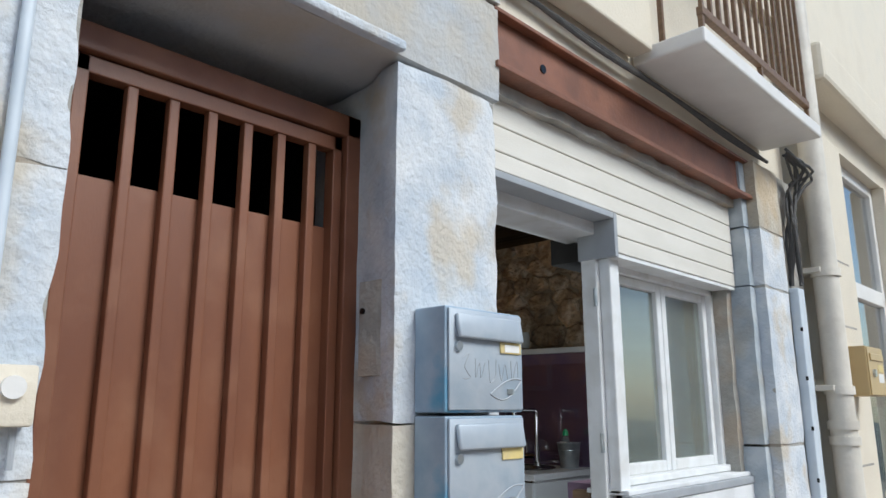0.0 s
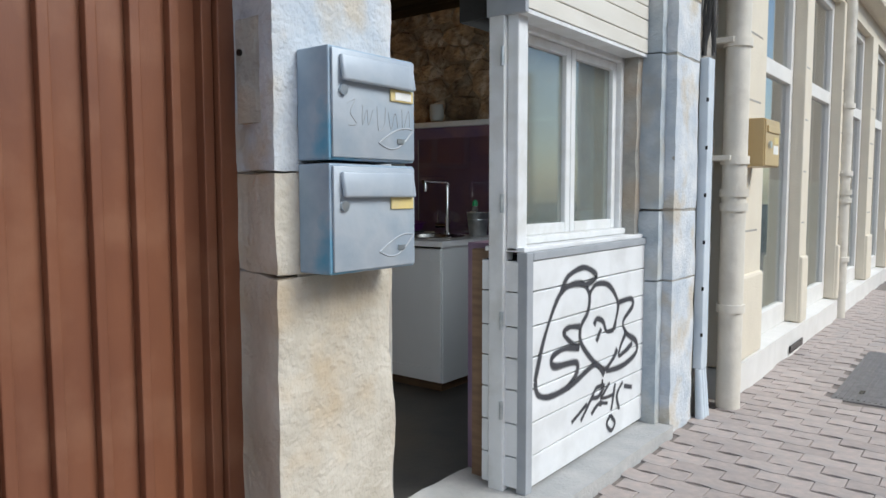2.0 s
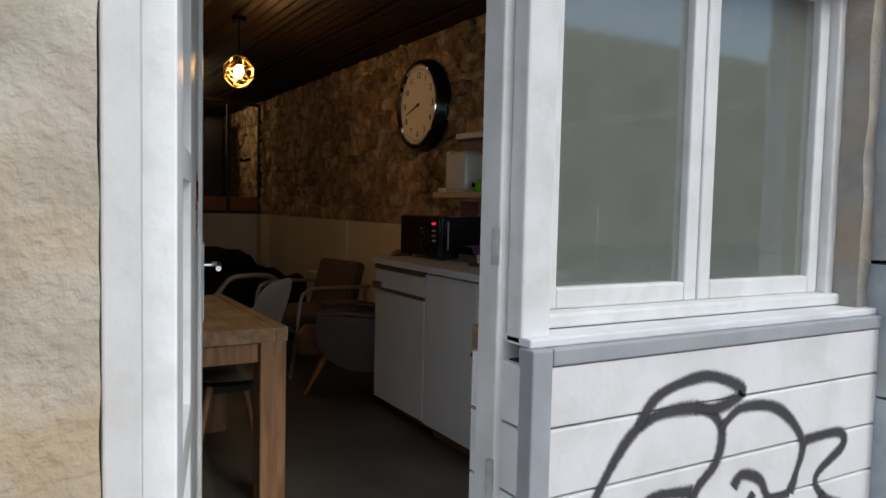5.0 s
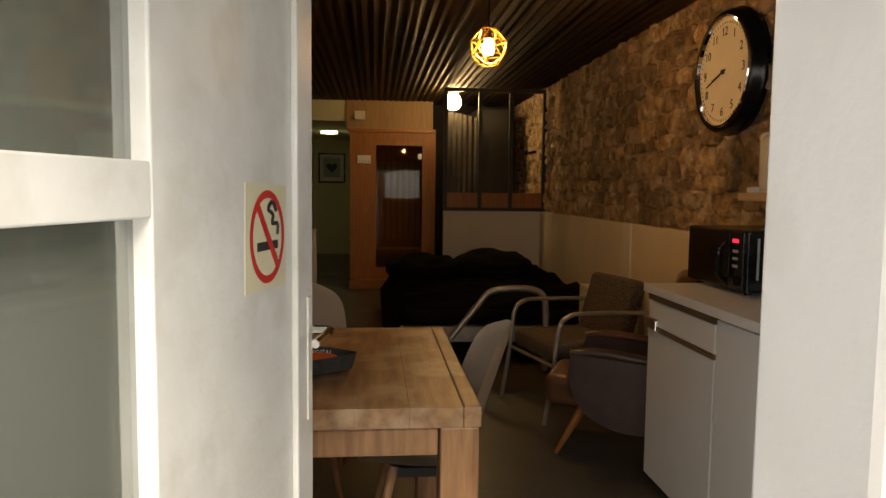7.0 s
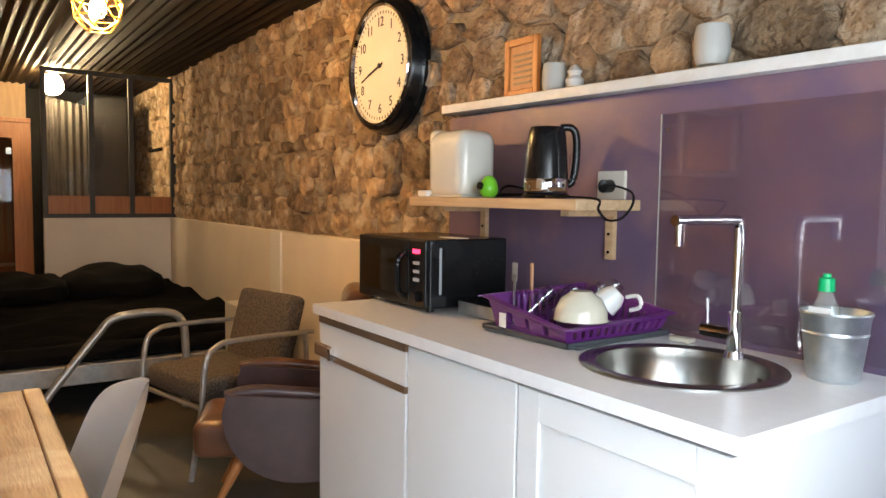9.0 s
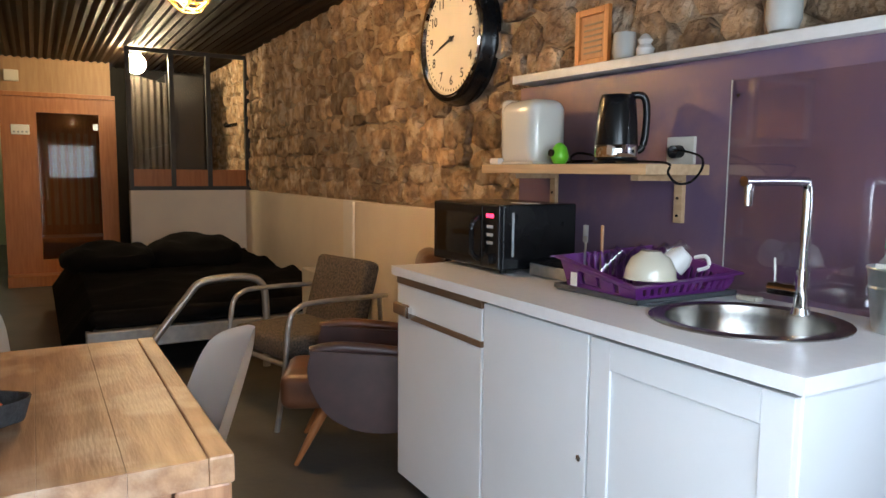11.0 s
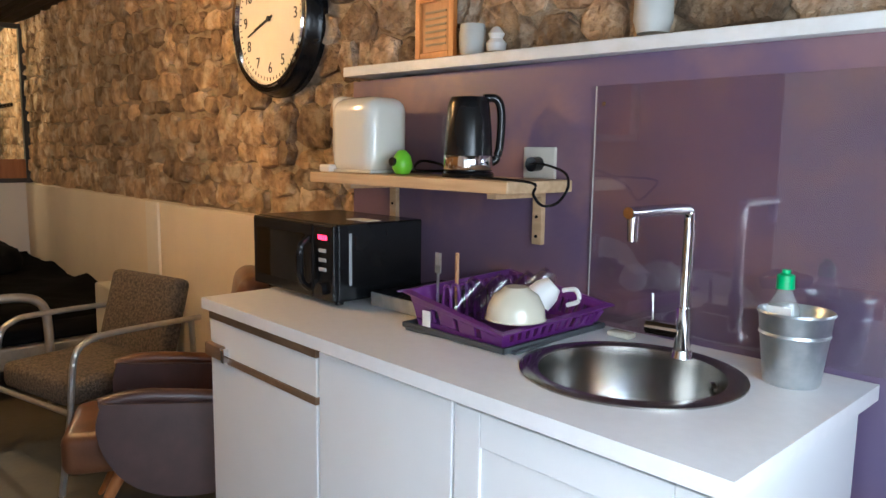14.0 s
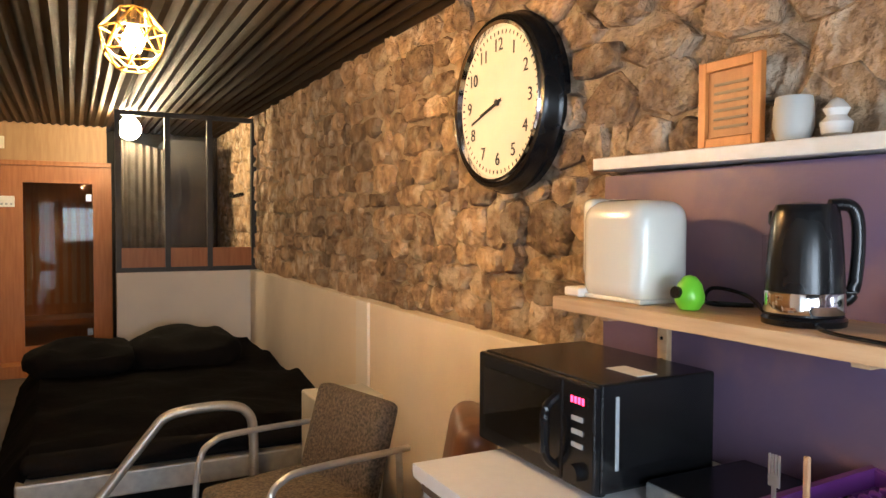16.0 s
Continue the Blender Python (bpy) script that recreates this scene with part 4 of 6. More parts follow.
    box(bm, SX - 0.05, SX, 2.65, 3.28, 1.93, 2.13)
    box(bm, SX - 0.05, SX, 2.65, 3.28, 0.12, 0.27)
    part("front", bm, "sauna", s)
    part("crown", B(SX - 0.05, SX + 0.03, 2.28, 3.46, 2.1, 2.15, bev=0.005), "sauna", s)
    part("plinth", B(SX - 0.05, SX + 0.25, 2.3, 3.46, 0, 0.12, bev=0.005), "sauna", s)
    part("side", B(SX - 1.0, SX - 0.05, 2.3, 2.34, 0, 2.13), "wood_dark", s)
    part("back", B(SX - 1.0, SX - 0.95, 2.34, 3.46, 0, 2.13), "sauna", s)
    part("bench", B(SX - 0.9, SX - 0.4, 2.36, 3.44, 0.42, 0.48), "sauna", s)
    for i in range(10):
        part("slat", B(SX - 0.94, SX - 0.92, 2.45 + 0.09 * i, 2.5 + 0.09 * i, 0.6, 1.75), "ply", s)
    d = part("glass_door", B(SX - 0.02, SX - 0.012, 2.65, 3.28, 0.27, 1.93), "tint", s, "smoked glass door")
    for z in (0.35, 1.75):
        part("hinge", B(SX - 0.01, SX + 0.012, 3.22, 3.27, z, z + 0.07), "galv", d)
    part("handle", C((SX + 0.02, 2.72, 0.95), (SX + 0.02, 2.72, 1.2), 0.012), "wood_dark", d)
    k = part("control_panel", B(SX, SX + 0.015, 2.4, 2.58, 1.68, 1.79, bev=0.004), "paper", s, "white control panel")
    for i in range(4):
        part("button", B(SX + 0.015, SX + 0.018, 2.42 + 0.04 * i, 2.44 + 0.04 * i, 1.7, 1.72), "grey_trim", k)
    structure("wall_over_sauna", B(-10.1, -10.02, 2.25, 3.42, 2.13, 2.6), "ply", "wall strip above the sauna", "wall")
    bx = thing("junction_box", (-10.0, 2.45, 2.3), "cream junction box above the sauna", "junction box")
    part("case", B(-10.02, -9.97, 2.36, 2.5, 2.26, 2.38, bev=0.006), "cream", bx)
    # hall beyond
    structure("wall_hall_1", B(-15.1, -15.0, 1.1, 2.5, 0, 2.4), "hall", "pale yellow end wall of the hall", "wall")
    structure("wall_hall_2", B(-15.0, -10.4, 1.3, 1.4, 0, 2.4), "hall", "pale yellow side wall of the hall", "wall")
    structure("wall_hall_3", B(-15.0, -11.1, 2.3, 2.4, 0, 2.4), "hall", "pale yellow side wall of the hall", "wall")
    structure("ceiling_hall", B(-15.0, -10.1, 1.3, 2.4, 2.32, 2.4), "hall", "pale hall ceiling", "ceiling")
    structure("trim_hall", B(-10.42, -10.05, 1.4, 1.75, 0, 2.53), "wood_dark", "dark timber stub wall at the hall", "trim")
    structure("trim_hall_head", B(-10.42, -10.05, 1.75, 2.3, 2.25, 2.53), "hall", "head over the hall opening", "trim")
    pc = thing("picture", (-14.98, 1.78, 1.5), "framed picture of a dark heart", "picture")
    part("frame", B(-15.0, -14.97, 1.5, 2.04, 1.45, 2.05, bev=0.004), "black", pc)
    part("mount", B(-14.97, -14.967, 1.53, 2.01, 1.48, 2.02), "paper", pc)
    part("print", B(-14.967, -14.965, 1.6, 1.94, 1.56, 1.96), "grey_trim", pc)
    bm = bmesh.new()
    hv = [bm.verts.new((-14.963, 1.77 + 0.007 * 16 * math.sin(t) ** 3, 1.76 + 0.007 * (13 * math.cos(t) - 5 * math.cos(2 * t) - 2 * math.cos(3 * t) - math.cos(4 * t)))) for t in (2 * math.pi * i / 30 for i in range(30))]
    bm.faces.new(hv)
    part("heart", bm, "ink", pc)
    hd = thing("door_2", (-12.0, 1.42, 0), "pale hall door standing ajar", "door", kind="structure")
    part("leaf", B(-12.4, -11.6, 1.41, 1.45, 0.02, 2.02), "hall", hd)
    part("handle", T([(-11.7, 1.45, 1.02), (-11.7, 1.52, 1.02), (-11.82, 1.53, 1.02)], 0.012), "chrome", hd)
    mi = thing("round_mirror", (-11.2, 1.46, 1.5), "round dark-framed mirror on the hall wall", "mirror")
    part("rim", C((-11.2, 1.4, 1.5), (-11.2, 1.44, 1.5), 0.3, n=32), "black", mi)
    part("glass", C((-11.2, 1.44, 1.5), (-11.2, 1.445, 1.5), 0.27, n=32), "chrome", mi)
    hl = thing("hall_ceiling_lamp", (-12.8, 1.85, 2.3), "plain hall ceiling lamp", "ceiling lamp")
    part("diffuser", C((-12.8, 1.85, 2.28), (-12.8, 1.85, 2.32), 0.14, n=20), "halllight", hl)


def lamps():
    c = (-4.28, 3.27, 2.15)
    p = thing("pendant_lamp", c, "brass wire cage pendant lamp with a glowing bulb", "pendant lamp")
    part("bulb", lathe(bmesh.new(), c, ((0, -0.045), (0.022, -0.04), (0.034, -0.015), (0.032, 0.01), (0.018, 0.04), (0.0, 0.045)), 16), "bulb", p, "glowing bulb", True)
    part("socket", C((c[0], c[1], c[2] + 0.045), (c[0], c[1], c[2] + 0.11), 0.022), "black", p)
    part("cord", C((c[0], c[1], c[2] + 0.11), (c[0], c[1], CZ), 0.004, n=6), "black", p)
    part("canopy", C((c[0], c[1], CZ - 0.04), (c[0], c[1], CZ - 0.008), 0.05), "black", p)
    rings = [[Vector((c[0] + r * math.cos(2 * math.pi * (i + o) / 6), c[1] + r * math.sin(2 * math.pi * (i + o) / 6), c[2] + z)) for i in range(6)] for r, z, o in ((0.045, 0.1, 0), (0.105, 0.03, 0.5), (0.1, -0.045, 0), (0.05, -0.1, 0.5))]
    bm = bmesh.new()
    for k, r in enumerate(rings):
        for i in range(6):
            cyl(bm, r[i], r[(i + 1) % 6], 0.0035, n=5)
            if k < 3:
                s = rings[k + 1]
                cyl(bm, r[i], s[i], 0.0035, n=5)
                cyl(bm, r[i], s[(i + (1 if k == 1 else -1)) % 6], 0.0035, n=5)
    part("cage", bm, "gold", p, "brass wire cage")
    g = (-8.8, 3.56, 2.385)
    q = thing("globe_lamp", g, "round opal ceiling lamp glowing warm white", "ceiling lamp")
    part("globe", lathe(bmesh.new(), g, [(0.1 * math.sin(math.pi * i / 12), -0.1 * math.cos(math.pi * i / 12)) for i in range(13)], 24), "globe", q, smooth=True)
    part("base", C((g[0], g[1], g[2] + 0.09), (g[0], g[1], CZ - 0.008), 0.06), "cream_w", q)


def kitchen():
    F = 3.862
    t = thing("worktop", (-2.4, 4.2, 0.9), "white laminate worktop with a round sink cut-out", "worktop")
    bm = bmesh.new()
    sc, sr = Vector((-1.9, 4.21)), 0.235
    # top with a hole for the bowl
    n = 48
    out, inn = [], []
    x0, x1, y0, y1 = -3.29, -1.49, 3.842, 4.54
    for i in range(n):
        a = 2 * math.pi * i / n
        d = Vector((math.cos(a), math.sin(a)))
        s = min((x1 - sc.x) / d.x if d.x > 1e-6 else 9, (x0 - sc.x) / d.x if d.x < -1e-6 else 9, (y1 - sc.y) / d.y if d.y > 1e-6 else 9, (y0 - sc.y) / d.y if d.y < -1e-6 else 9)
        out.append(sc + d * s)
        inn.append(sc + d * sr)
    corners = [Vector(c) for c in ((x0, y0), (x1, y0), (x1, y1), (x0, y1))]
    for cnr in corners:
        k = min(range(n), key=lambda i: (out[i] - cnr).length)
        out[k] = cnr
    for z in (0.935, 0.9):
        vo, vi = [bm.verts.new((*p, z)) for p in out], [bm.verts.new((*p, z)) for p in inn]
        for i in range(n):
            bm.faces.new((vo[i], vo[(i + 1) % n], vi[(i + 1) % n], vi[i]))
        if z > 0.91:
            ao, ai = vo, vi
        else:
            for i in range(n):
                bm.faces.new((ao[i], ao[(i + 1) % n], vo[(i + 1) % n], vo[i]))
    bmesh.ops.recalc_face_normals(bm, faces=bm.faces)
    part("top", bm, "worktop", t)
    # fridge unit
    f = thing("fridge", (-2.95, 4.2, 0), "white built-under fridge with brown trim strips", "fridge")
    part("body", B(-3.27, -2.64, F + 0.02, 4.5, 0.06, 0.897), "white_lam", f)
    part("plinth", B(-3.2, -2.66, F + 0.08, 4.4, 0, 0.06), "wood_dark", f)
    part("top_trim", B(-3.27, -2.64, F - 0.004, F + 0.02, 0.868, 0.896), "wood_dark", f, "brown trim strip")
    part("upper_front", B(-3.27, -2.642, F, F + 0.02, 0.757, 0.866, bev=0.002), "white_lam", f)
    d = part("door", B(-3.27, -2.642, F, F + 0.02, 0.07, 0.735, bev=0.003), "white_lam", f)
    part("door_trim", B(-3.15, -2.642, F - 0.004, F + 0.018, 0.736, 0.756), "wood_dark", f, "brown trim strip")
    h = part("handle", B(-3.275, -3.165, F - 0.022, F + 0.002, 0.745, 0.79, bev=0.006), "wood_dark", d, "brown latch handle", True)
    part("latch", B(-3.165, -3.145, F - 0.02, F, 0.74, 0.785, bev=0.003), "chrome", h)
    # sink cabinet
    c = thing("sink_cabinet", (-2.08, 4.2, 0), "white two-door sink cabinet", "cabinet")
    part("body", B(-2.635, -1.515, F + 0.02, 4.5, 0.06, 0.735), "white_lam", c)
    for a, b in ((-2.635, -2.617), (-1.533, -1.515)):
        part("side_panel", B(a, b, F + 0.02, 4.5, 0.735, 0.897), "white_lam", c)
    part("front_rail", B(-2.616, -1.534, F + 0.02, F + 0.04, 0.735, 0.872), "white_lam", c)
    part("back_rail", B(-2.616, -1.534, 4.48, 4.5, 0.735, 0.897), "white_lam", c)
    part("plinth", B(-2.6, -1.55, F + 0.05, 4.4, 0, 0.06), "wood_dark", c, "dark brown plinth")
    for x0, x1, fr in ((-2.63, -2.118, False), (-2.11, -1.52, True)):
        if fr:
            d = part("door", B(x0 + 0.06, x1 - 0.06, F + 0.007, F + 0.02, 0.1, 0.86), "white_lam", c)
            for a, b in ((x0, x0 + 0.075), (x1 - 0.075, x1)):
                part("stile", B(a, b, F, F + 0.02, 0.065, 0.886, bev=0.002), "white_lam", d)
            for a, b in ((0.81, 0.886), (0.065, 0.145)):
                part("door_rail", B(x0 + 0.0755, x1 - 0.0755, F, F + 0.02, a, b, bev=0.002), "white_lam", d)
        else:
            d = part("door", B(x0, x1, F, F + 0.02, 0.065, 0.888, bev=0.003), "white_lam", c)
        if not fr:
            part("keyhole", C((-2.142, F + 0.001, 0.54), (-2.142, F - 0.004, 0.54), 0.009), "chrome", d)
    # sink
    s = thing("sink", (sc.x, sc.y, 0.9), "round brushed steel sink", "sink")
    prof = ((0.25, 0.9355), (0.25, 0.939), (0.243, 0.941), (0.215, 0.9415), (0.207, 0.937), (0.203, 0.91), (0.196, 0.81), (0.172, 0.772), (0.03, 0.763), (0.0, 0.763))
    part("bowl", lathe(bmesh.new(), (sc.x, sc.y, 0), prof, 48), "steel", s, smooth=True)
    o = part("overflow", C((sc.x + 0.13, sc.y + 0.147, 0.895), (sc.x + 0.124, sc.y + 0.14, 0.893), 0.018), "chrome", s)
    part("grate", C((sc.x + 0.124, sc.y + 0.14, 0.893), (sc.x + 0.123, sc.y + 0.139, 0.893), 0.011), "black", o)
    part("drain", C((sc.x, sc.y, 0.764), (sc.x, sc.y, 0.768), 0.035), "chrome", s)
    # tap
    tx, ty = -1.878, 4.4
    p = thing("tap", (tx, ty, 0.94), "tall angular chrome mixer tap", "tap")
    part("base", C((tx, ty, 0.938), (tx, ty, 0.955), 0.027, 0.022), "chrome", p, smooth=True)
    part("body", C((tx, ty, 0.95), (tx, ty, 1.06), 0.02), "chrome", p, smooth=True)
    part("spout", T([(tx, ty, 1.05), (tx, ty, 1.25), (tx, ty - 0.008, 1.288), (tx - 0.002, ty - 0.03, 1.297), (tx - 0.012, ty - 0.245, 1.297)], 0.0135, 12, 5), "chrome", p, smooth=True)
    part("aerator", C((tx - 0.011, ty - 0.226, 1.29), (tx - 0.011, ty - 0.226, 1.235), 0.014, 0.011), "chrome", p, smooth=True)
    v = part("valve", C((tx, ty, 1.0), (tx - 0.09, ty - 0.01, 1.0), 0.019), "chrome", p, smooth=True)
    part("lever", C((tx - 0.075, ty - 0.01, 1.015), (tx - 0.078, ty - 0.01, 1.085), 0.0045, n=8), "chrome", v)
    # purple panel, ledge and acrylic sheet
    structure("panel_purple", B(-3.4, -0.62, 4.545, 4.62, 0, 1.69), "purple", "purple washed wall panel behind the kitchen", "panel")
    structure("trim_ledge", box(bmesh.new(), -3.4, -0.62, 4.495, 4.64, 1.688, 1.724, bev=0.003, rot=pose(0, 0, 0, 0, 0.75, 0)), "frame_white", "white ledge on top of the purple panel", "ledge")
    a = thing("splashback", (-1.9, 4.54, 1.2), "clear acrylic splashback sheet screwed to the panel", "splashback")
    part("sheet", B(-2.25, -1.2, 4.537, 4.541, 0.95, 1.61), "acrylic", a)
    part("sheet_edge", B(-2.2515, -2.25, 4.5365, 4.5415, 0.95, 1.61), "cup", a, "pale cut edge")
    for x in (-2.22, -1.3):
        for z in (1.0, 1.56):
            part("screw", C((x, 4.536, z), (x, 4.532, z), 0.006, n=8), "chrome", a)
    # shelf
    w = thing("wall_shelf", (-2.8, 4.4, 1.33), "pale pine wall shelf on two brackets", "shelf")
    part("board", B(-3.27, -2.325, 4.255, 4.543, 1.31, 1.345, bev=0.003), "wood_shelf", w)
    for x in (-3.13, -2.44):
        b = part("bracket", B(x - 0.018, x + 0.018, 4.525, 4.544, 1.145, 1.31, bev=0.002), "wood_shelf", w)
        part("bracket_arm", B(x - 0.018, x + 0.018, 4.32, 4.525, 1.29, 1.31, bev=0.002), "wood_shelf", b)
        for z in (1.17, 1.23):
            part("screw", C((x, 4.525, z), (x, 4.521, z), 0.005, n=8), "black", b)


def toaster():
    t = thing("toaster", (-3.12, 4.39, 1.345), "cream rounded toaster on the shelf", "toaster")
    bm = B(-3.22, -2.975, 4.3, 4.48, 1.35, 1.605, bev=0.05, seg=5)
    for v in bm.verts:
        if v.co.z < 1.4:
            v.co.z = max(v.co.z - 0.01, 1.352)
    part("body", bm, "cream_plastic", t, smooth=True)
    part("base", B(-3.225, -2.985, 4.31, 4.47, 1.346, 1.358, bev=0.004), "cream_plastic", t)
    part("tray", B(-3.265, -3.2, 4.29, 4.42, 1.346, 1.372, bev=0.006), "white_plastic", t, "white crumb tray")
    part("end_cap", B(-3.226, -3.17, 4.315, 4.465, 1.4, 1.612, bev=0.02, seg=3), "cream_plastic", t, smooth=True)
    part("slot", B(-3.165, -3.06, 4.36, 4.42, 1.604, 1.607), "black", t)
    part("knob", C((-3.225, 4.37, 1.575), (-3.25, 4.37, 1.575), 0.024), "wood_dark", t, "brown side knob", True)
    e = thing("egg_timer", (-2.862, 4.345, 1.345), "lime green egg-shaped timer", "timer")
    part("shell", lathe(bmesh.new(), (-2.862, 4.345, 1.346), ((0, 0), (0.022, 0.002), (0.033, 0.02), (0.034, 0.035), (0.027, 0.062), (0.014, 0.078), (0, 0.082)), 20), "green", e, smooth=True)
    part("dial", C((-2.868, 4.314, 1.388), (-2.868, 4.304, 1.389), 0.014), "black", e)
    k = thing("kettle", (-2.66, 4.39, 1.345), "glossy black electric kettle with a steel band", "kettle")
    c = (-2.6, 4.385, 1.346)
    part("base", lathe(bmesh.new(), c, ((0, 0), (0.078, 0), (0.08, 0.012), (0.074, 0.018), (0, 0.018)), 28), "black", k, smooth=True)
    part("body", lathe(bmesh.new(), (c[0], c[1], c[2] + 0.02), ((0.0, 0), (0.073, 0), (0.074, 0.045), (0.07, 0.12), (0.064, 0.19), (0.06, 0.207)), 32), "black", k, smooth=True)
    part("band", lathe(bmesh.new(), (c[0], c[1], c[2] + 0.024), ((0.0745, 0), (0.0755, 0.002), (0.0755, 0.04), (0.0745, 0.042)), 32), "chrome", k, "polished steel band", True)
    part("lid", lathe(bmesh.new(), (c[0], c[1], c[2] + 0.225), ((0.061, 0), (0.055, 0.014), (0.0, 0.02)), 28), "black", k, smooth=True)
    hd = Vector((0.55, 0.835, 0))
    part("handle", T([Vector(c) + hd * r + Vector((0, 0, z)) for r, z in ((0.045, 0.238), (0.085, 0.236), (0.1, 0.2), (0.1, 0.12), (0.09, 0.06), (0.07, 0.045))], 0.013, 10), "black", k, smooth=True)
    part("spout", B(c[0] - 0.075, c[0] - 0.045, c[1] - 0.02, c[1] + 0.02, c[2] + 0.195, c[2] + 0.23, bev=0.008), "black", k)
    part("gauge", B(c[0] - 0.055, c[0] - 0.04, c[1] - 0.06, c[1] - 0.045, c[2] + 0.08, c[2] + 0.18, bev=0.004), "glass", k, "clear water gauge")
    s = thing("wall_socket", (-2.445, 4.54, 1.39), "brushed square wall socket with a plugged-in lead", "socket")
    part("plate", B(-2.505, -2.385, 4.532, 4.545, 1.346, 1.44, bev=0.003), "pipe", s)
    pl = part("plug", C((-2.445, 4.532, 1.39), (-2.445, 4.495, 1.388), 0.022), "black", s, smooth=True)
    part("lead", T([(-2.445, 4.497, 1.388), (-2.4, 4.48, 1.392), (-2.288, 4.450, 1.371), (-2.233, 4.400, 1.334), (-2.228, 4.350, 1.292), (-2.240, 4.300, 1.285), (-2.230, 4.250, 1.316), (-2.234, 4.245, 1.346), (-2.46, 4.275, 1.352), (-2.54, 4.34, 1.352)], 0.004, 6), "black", pl, smooth=True)
    l = thing("power_lead", (-2.85, 4.45, 1.346), "black coiled lead on the shelf", "cable")
    part("lead", T([(-2.72, 4.42, 1.356), (-2.82, 4.48, 1.38), (-2.9, 4.46, 1.39), (-2.86, 4.4, 1.36), (-2.78, 4.46, 1.36), (-2.98, 4.44, 1.353)], 0.005, 6), "black", l, smooth=True)


def microwave():
    x0, x1, y0, y1, z0, z1 = -3.36, -2.868, 4.075, 4.44, 0.95, 1.195
    m = thing("microwave", (-3.12, 4.27, 0.935), "black microwave oven with a red clock display", "microwave")
    part("case", B(x0, x1, y0 + 0.02, y1, z0, z1, bev=0.006), "black", m)
    d = part("door", B(x0, x1 - 0.115, y0, y0 + 0.02, z0 + 0.003, z1 - 0.003, bev=0.006), "black", m)
    part("window", B(x0 + 0.03, x1 - 0.16, y0 - 0.001, y0 + 0.001, z0 + 0.04, z1 - 0.04), "tint", d)
    part("handle", T([(x1 - 0.135, y0, z1 - 0.05), (x1 - 0.135, y0 - 0.03, z1 - 0.075), (x1 - 0.135, y0 - 0.034, z0 + 0.12), (x1 - 0.135, y0 - 0.03, z0 + 0.06), (x1 - 0.135, y0, z0 + 0.03)], 0.011, 8), "black", d, smooth=True)
    c = part("control_panel", B(x1 - 0.113, x1, y0, y0 + 0.02, z0 + 0.003, z1 - 0.003, bev=0.005), "black", m)
    part("display", B(x1 - 0.09, x1 - 0.02, y0 - 0.002, y0 + 0.001, z1 - 0.055, z1 - 0.03), "black", c)
    for i in range(4):
        part("digit", B(x1 - 0.078 + 0.013 * i, x1 - 0.07 + 0.013 * i, y0 - 0.003, y0 - 0.002, z1 - 0.05, z1 - 0.035), "led", c, "red digit")
    for i in range(3):
        part("button", B(x1 - 0.075, x1 - 0.035, y0 - 0.004, y0, z1 - 0.09 - 0.03 * i, z1 - 0.078 - 0.03 * i, bev=0.002), "grey_trim", c)
    part("knob", C((x1 - 0.055, y0, z0 + 0.04), (x1 - 0.055, y0 - 0.018, z0 + 0.04), 0.02), "black", c, smooth=True)
    part("side_vent", B(x1 - 0.001, x1 + 0.002, y0 + 0.06, y0 + 0.07, z0 + 0.05, z1 - 0.03, bev=0.001), "grey_trim", m)
    part("label_sheet", B(x1 - 0.14, x1 - 0.03, y0 + 0.15, y0 + 0.21, z1, z1 + 0.0012), "paper", m)
    for x in (x0 + 0.04, x1 - 0.04):
        for y in (y0 + 0.05, y1 - 0.04):
            part("foot", C((x, y, 0.935), (x, y, z0), 0.014, n=10), "black", m)
    h = thing("hotplate", (-2.72, 4.3, 0.935), "portable black ceramic hob with steel edge", "hob")
    part("body", B(-2.83, -2.55, 4.19, 4.5, 0.937, 0.98, bev=0.003), "galv", h)
    part("glass_top", B(-2.828, -2.552, 4.192, 4.498, 0.98, 0.985, bev=0.002), "black", h)


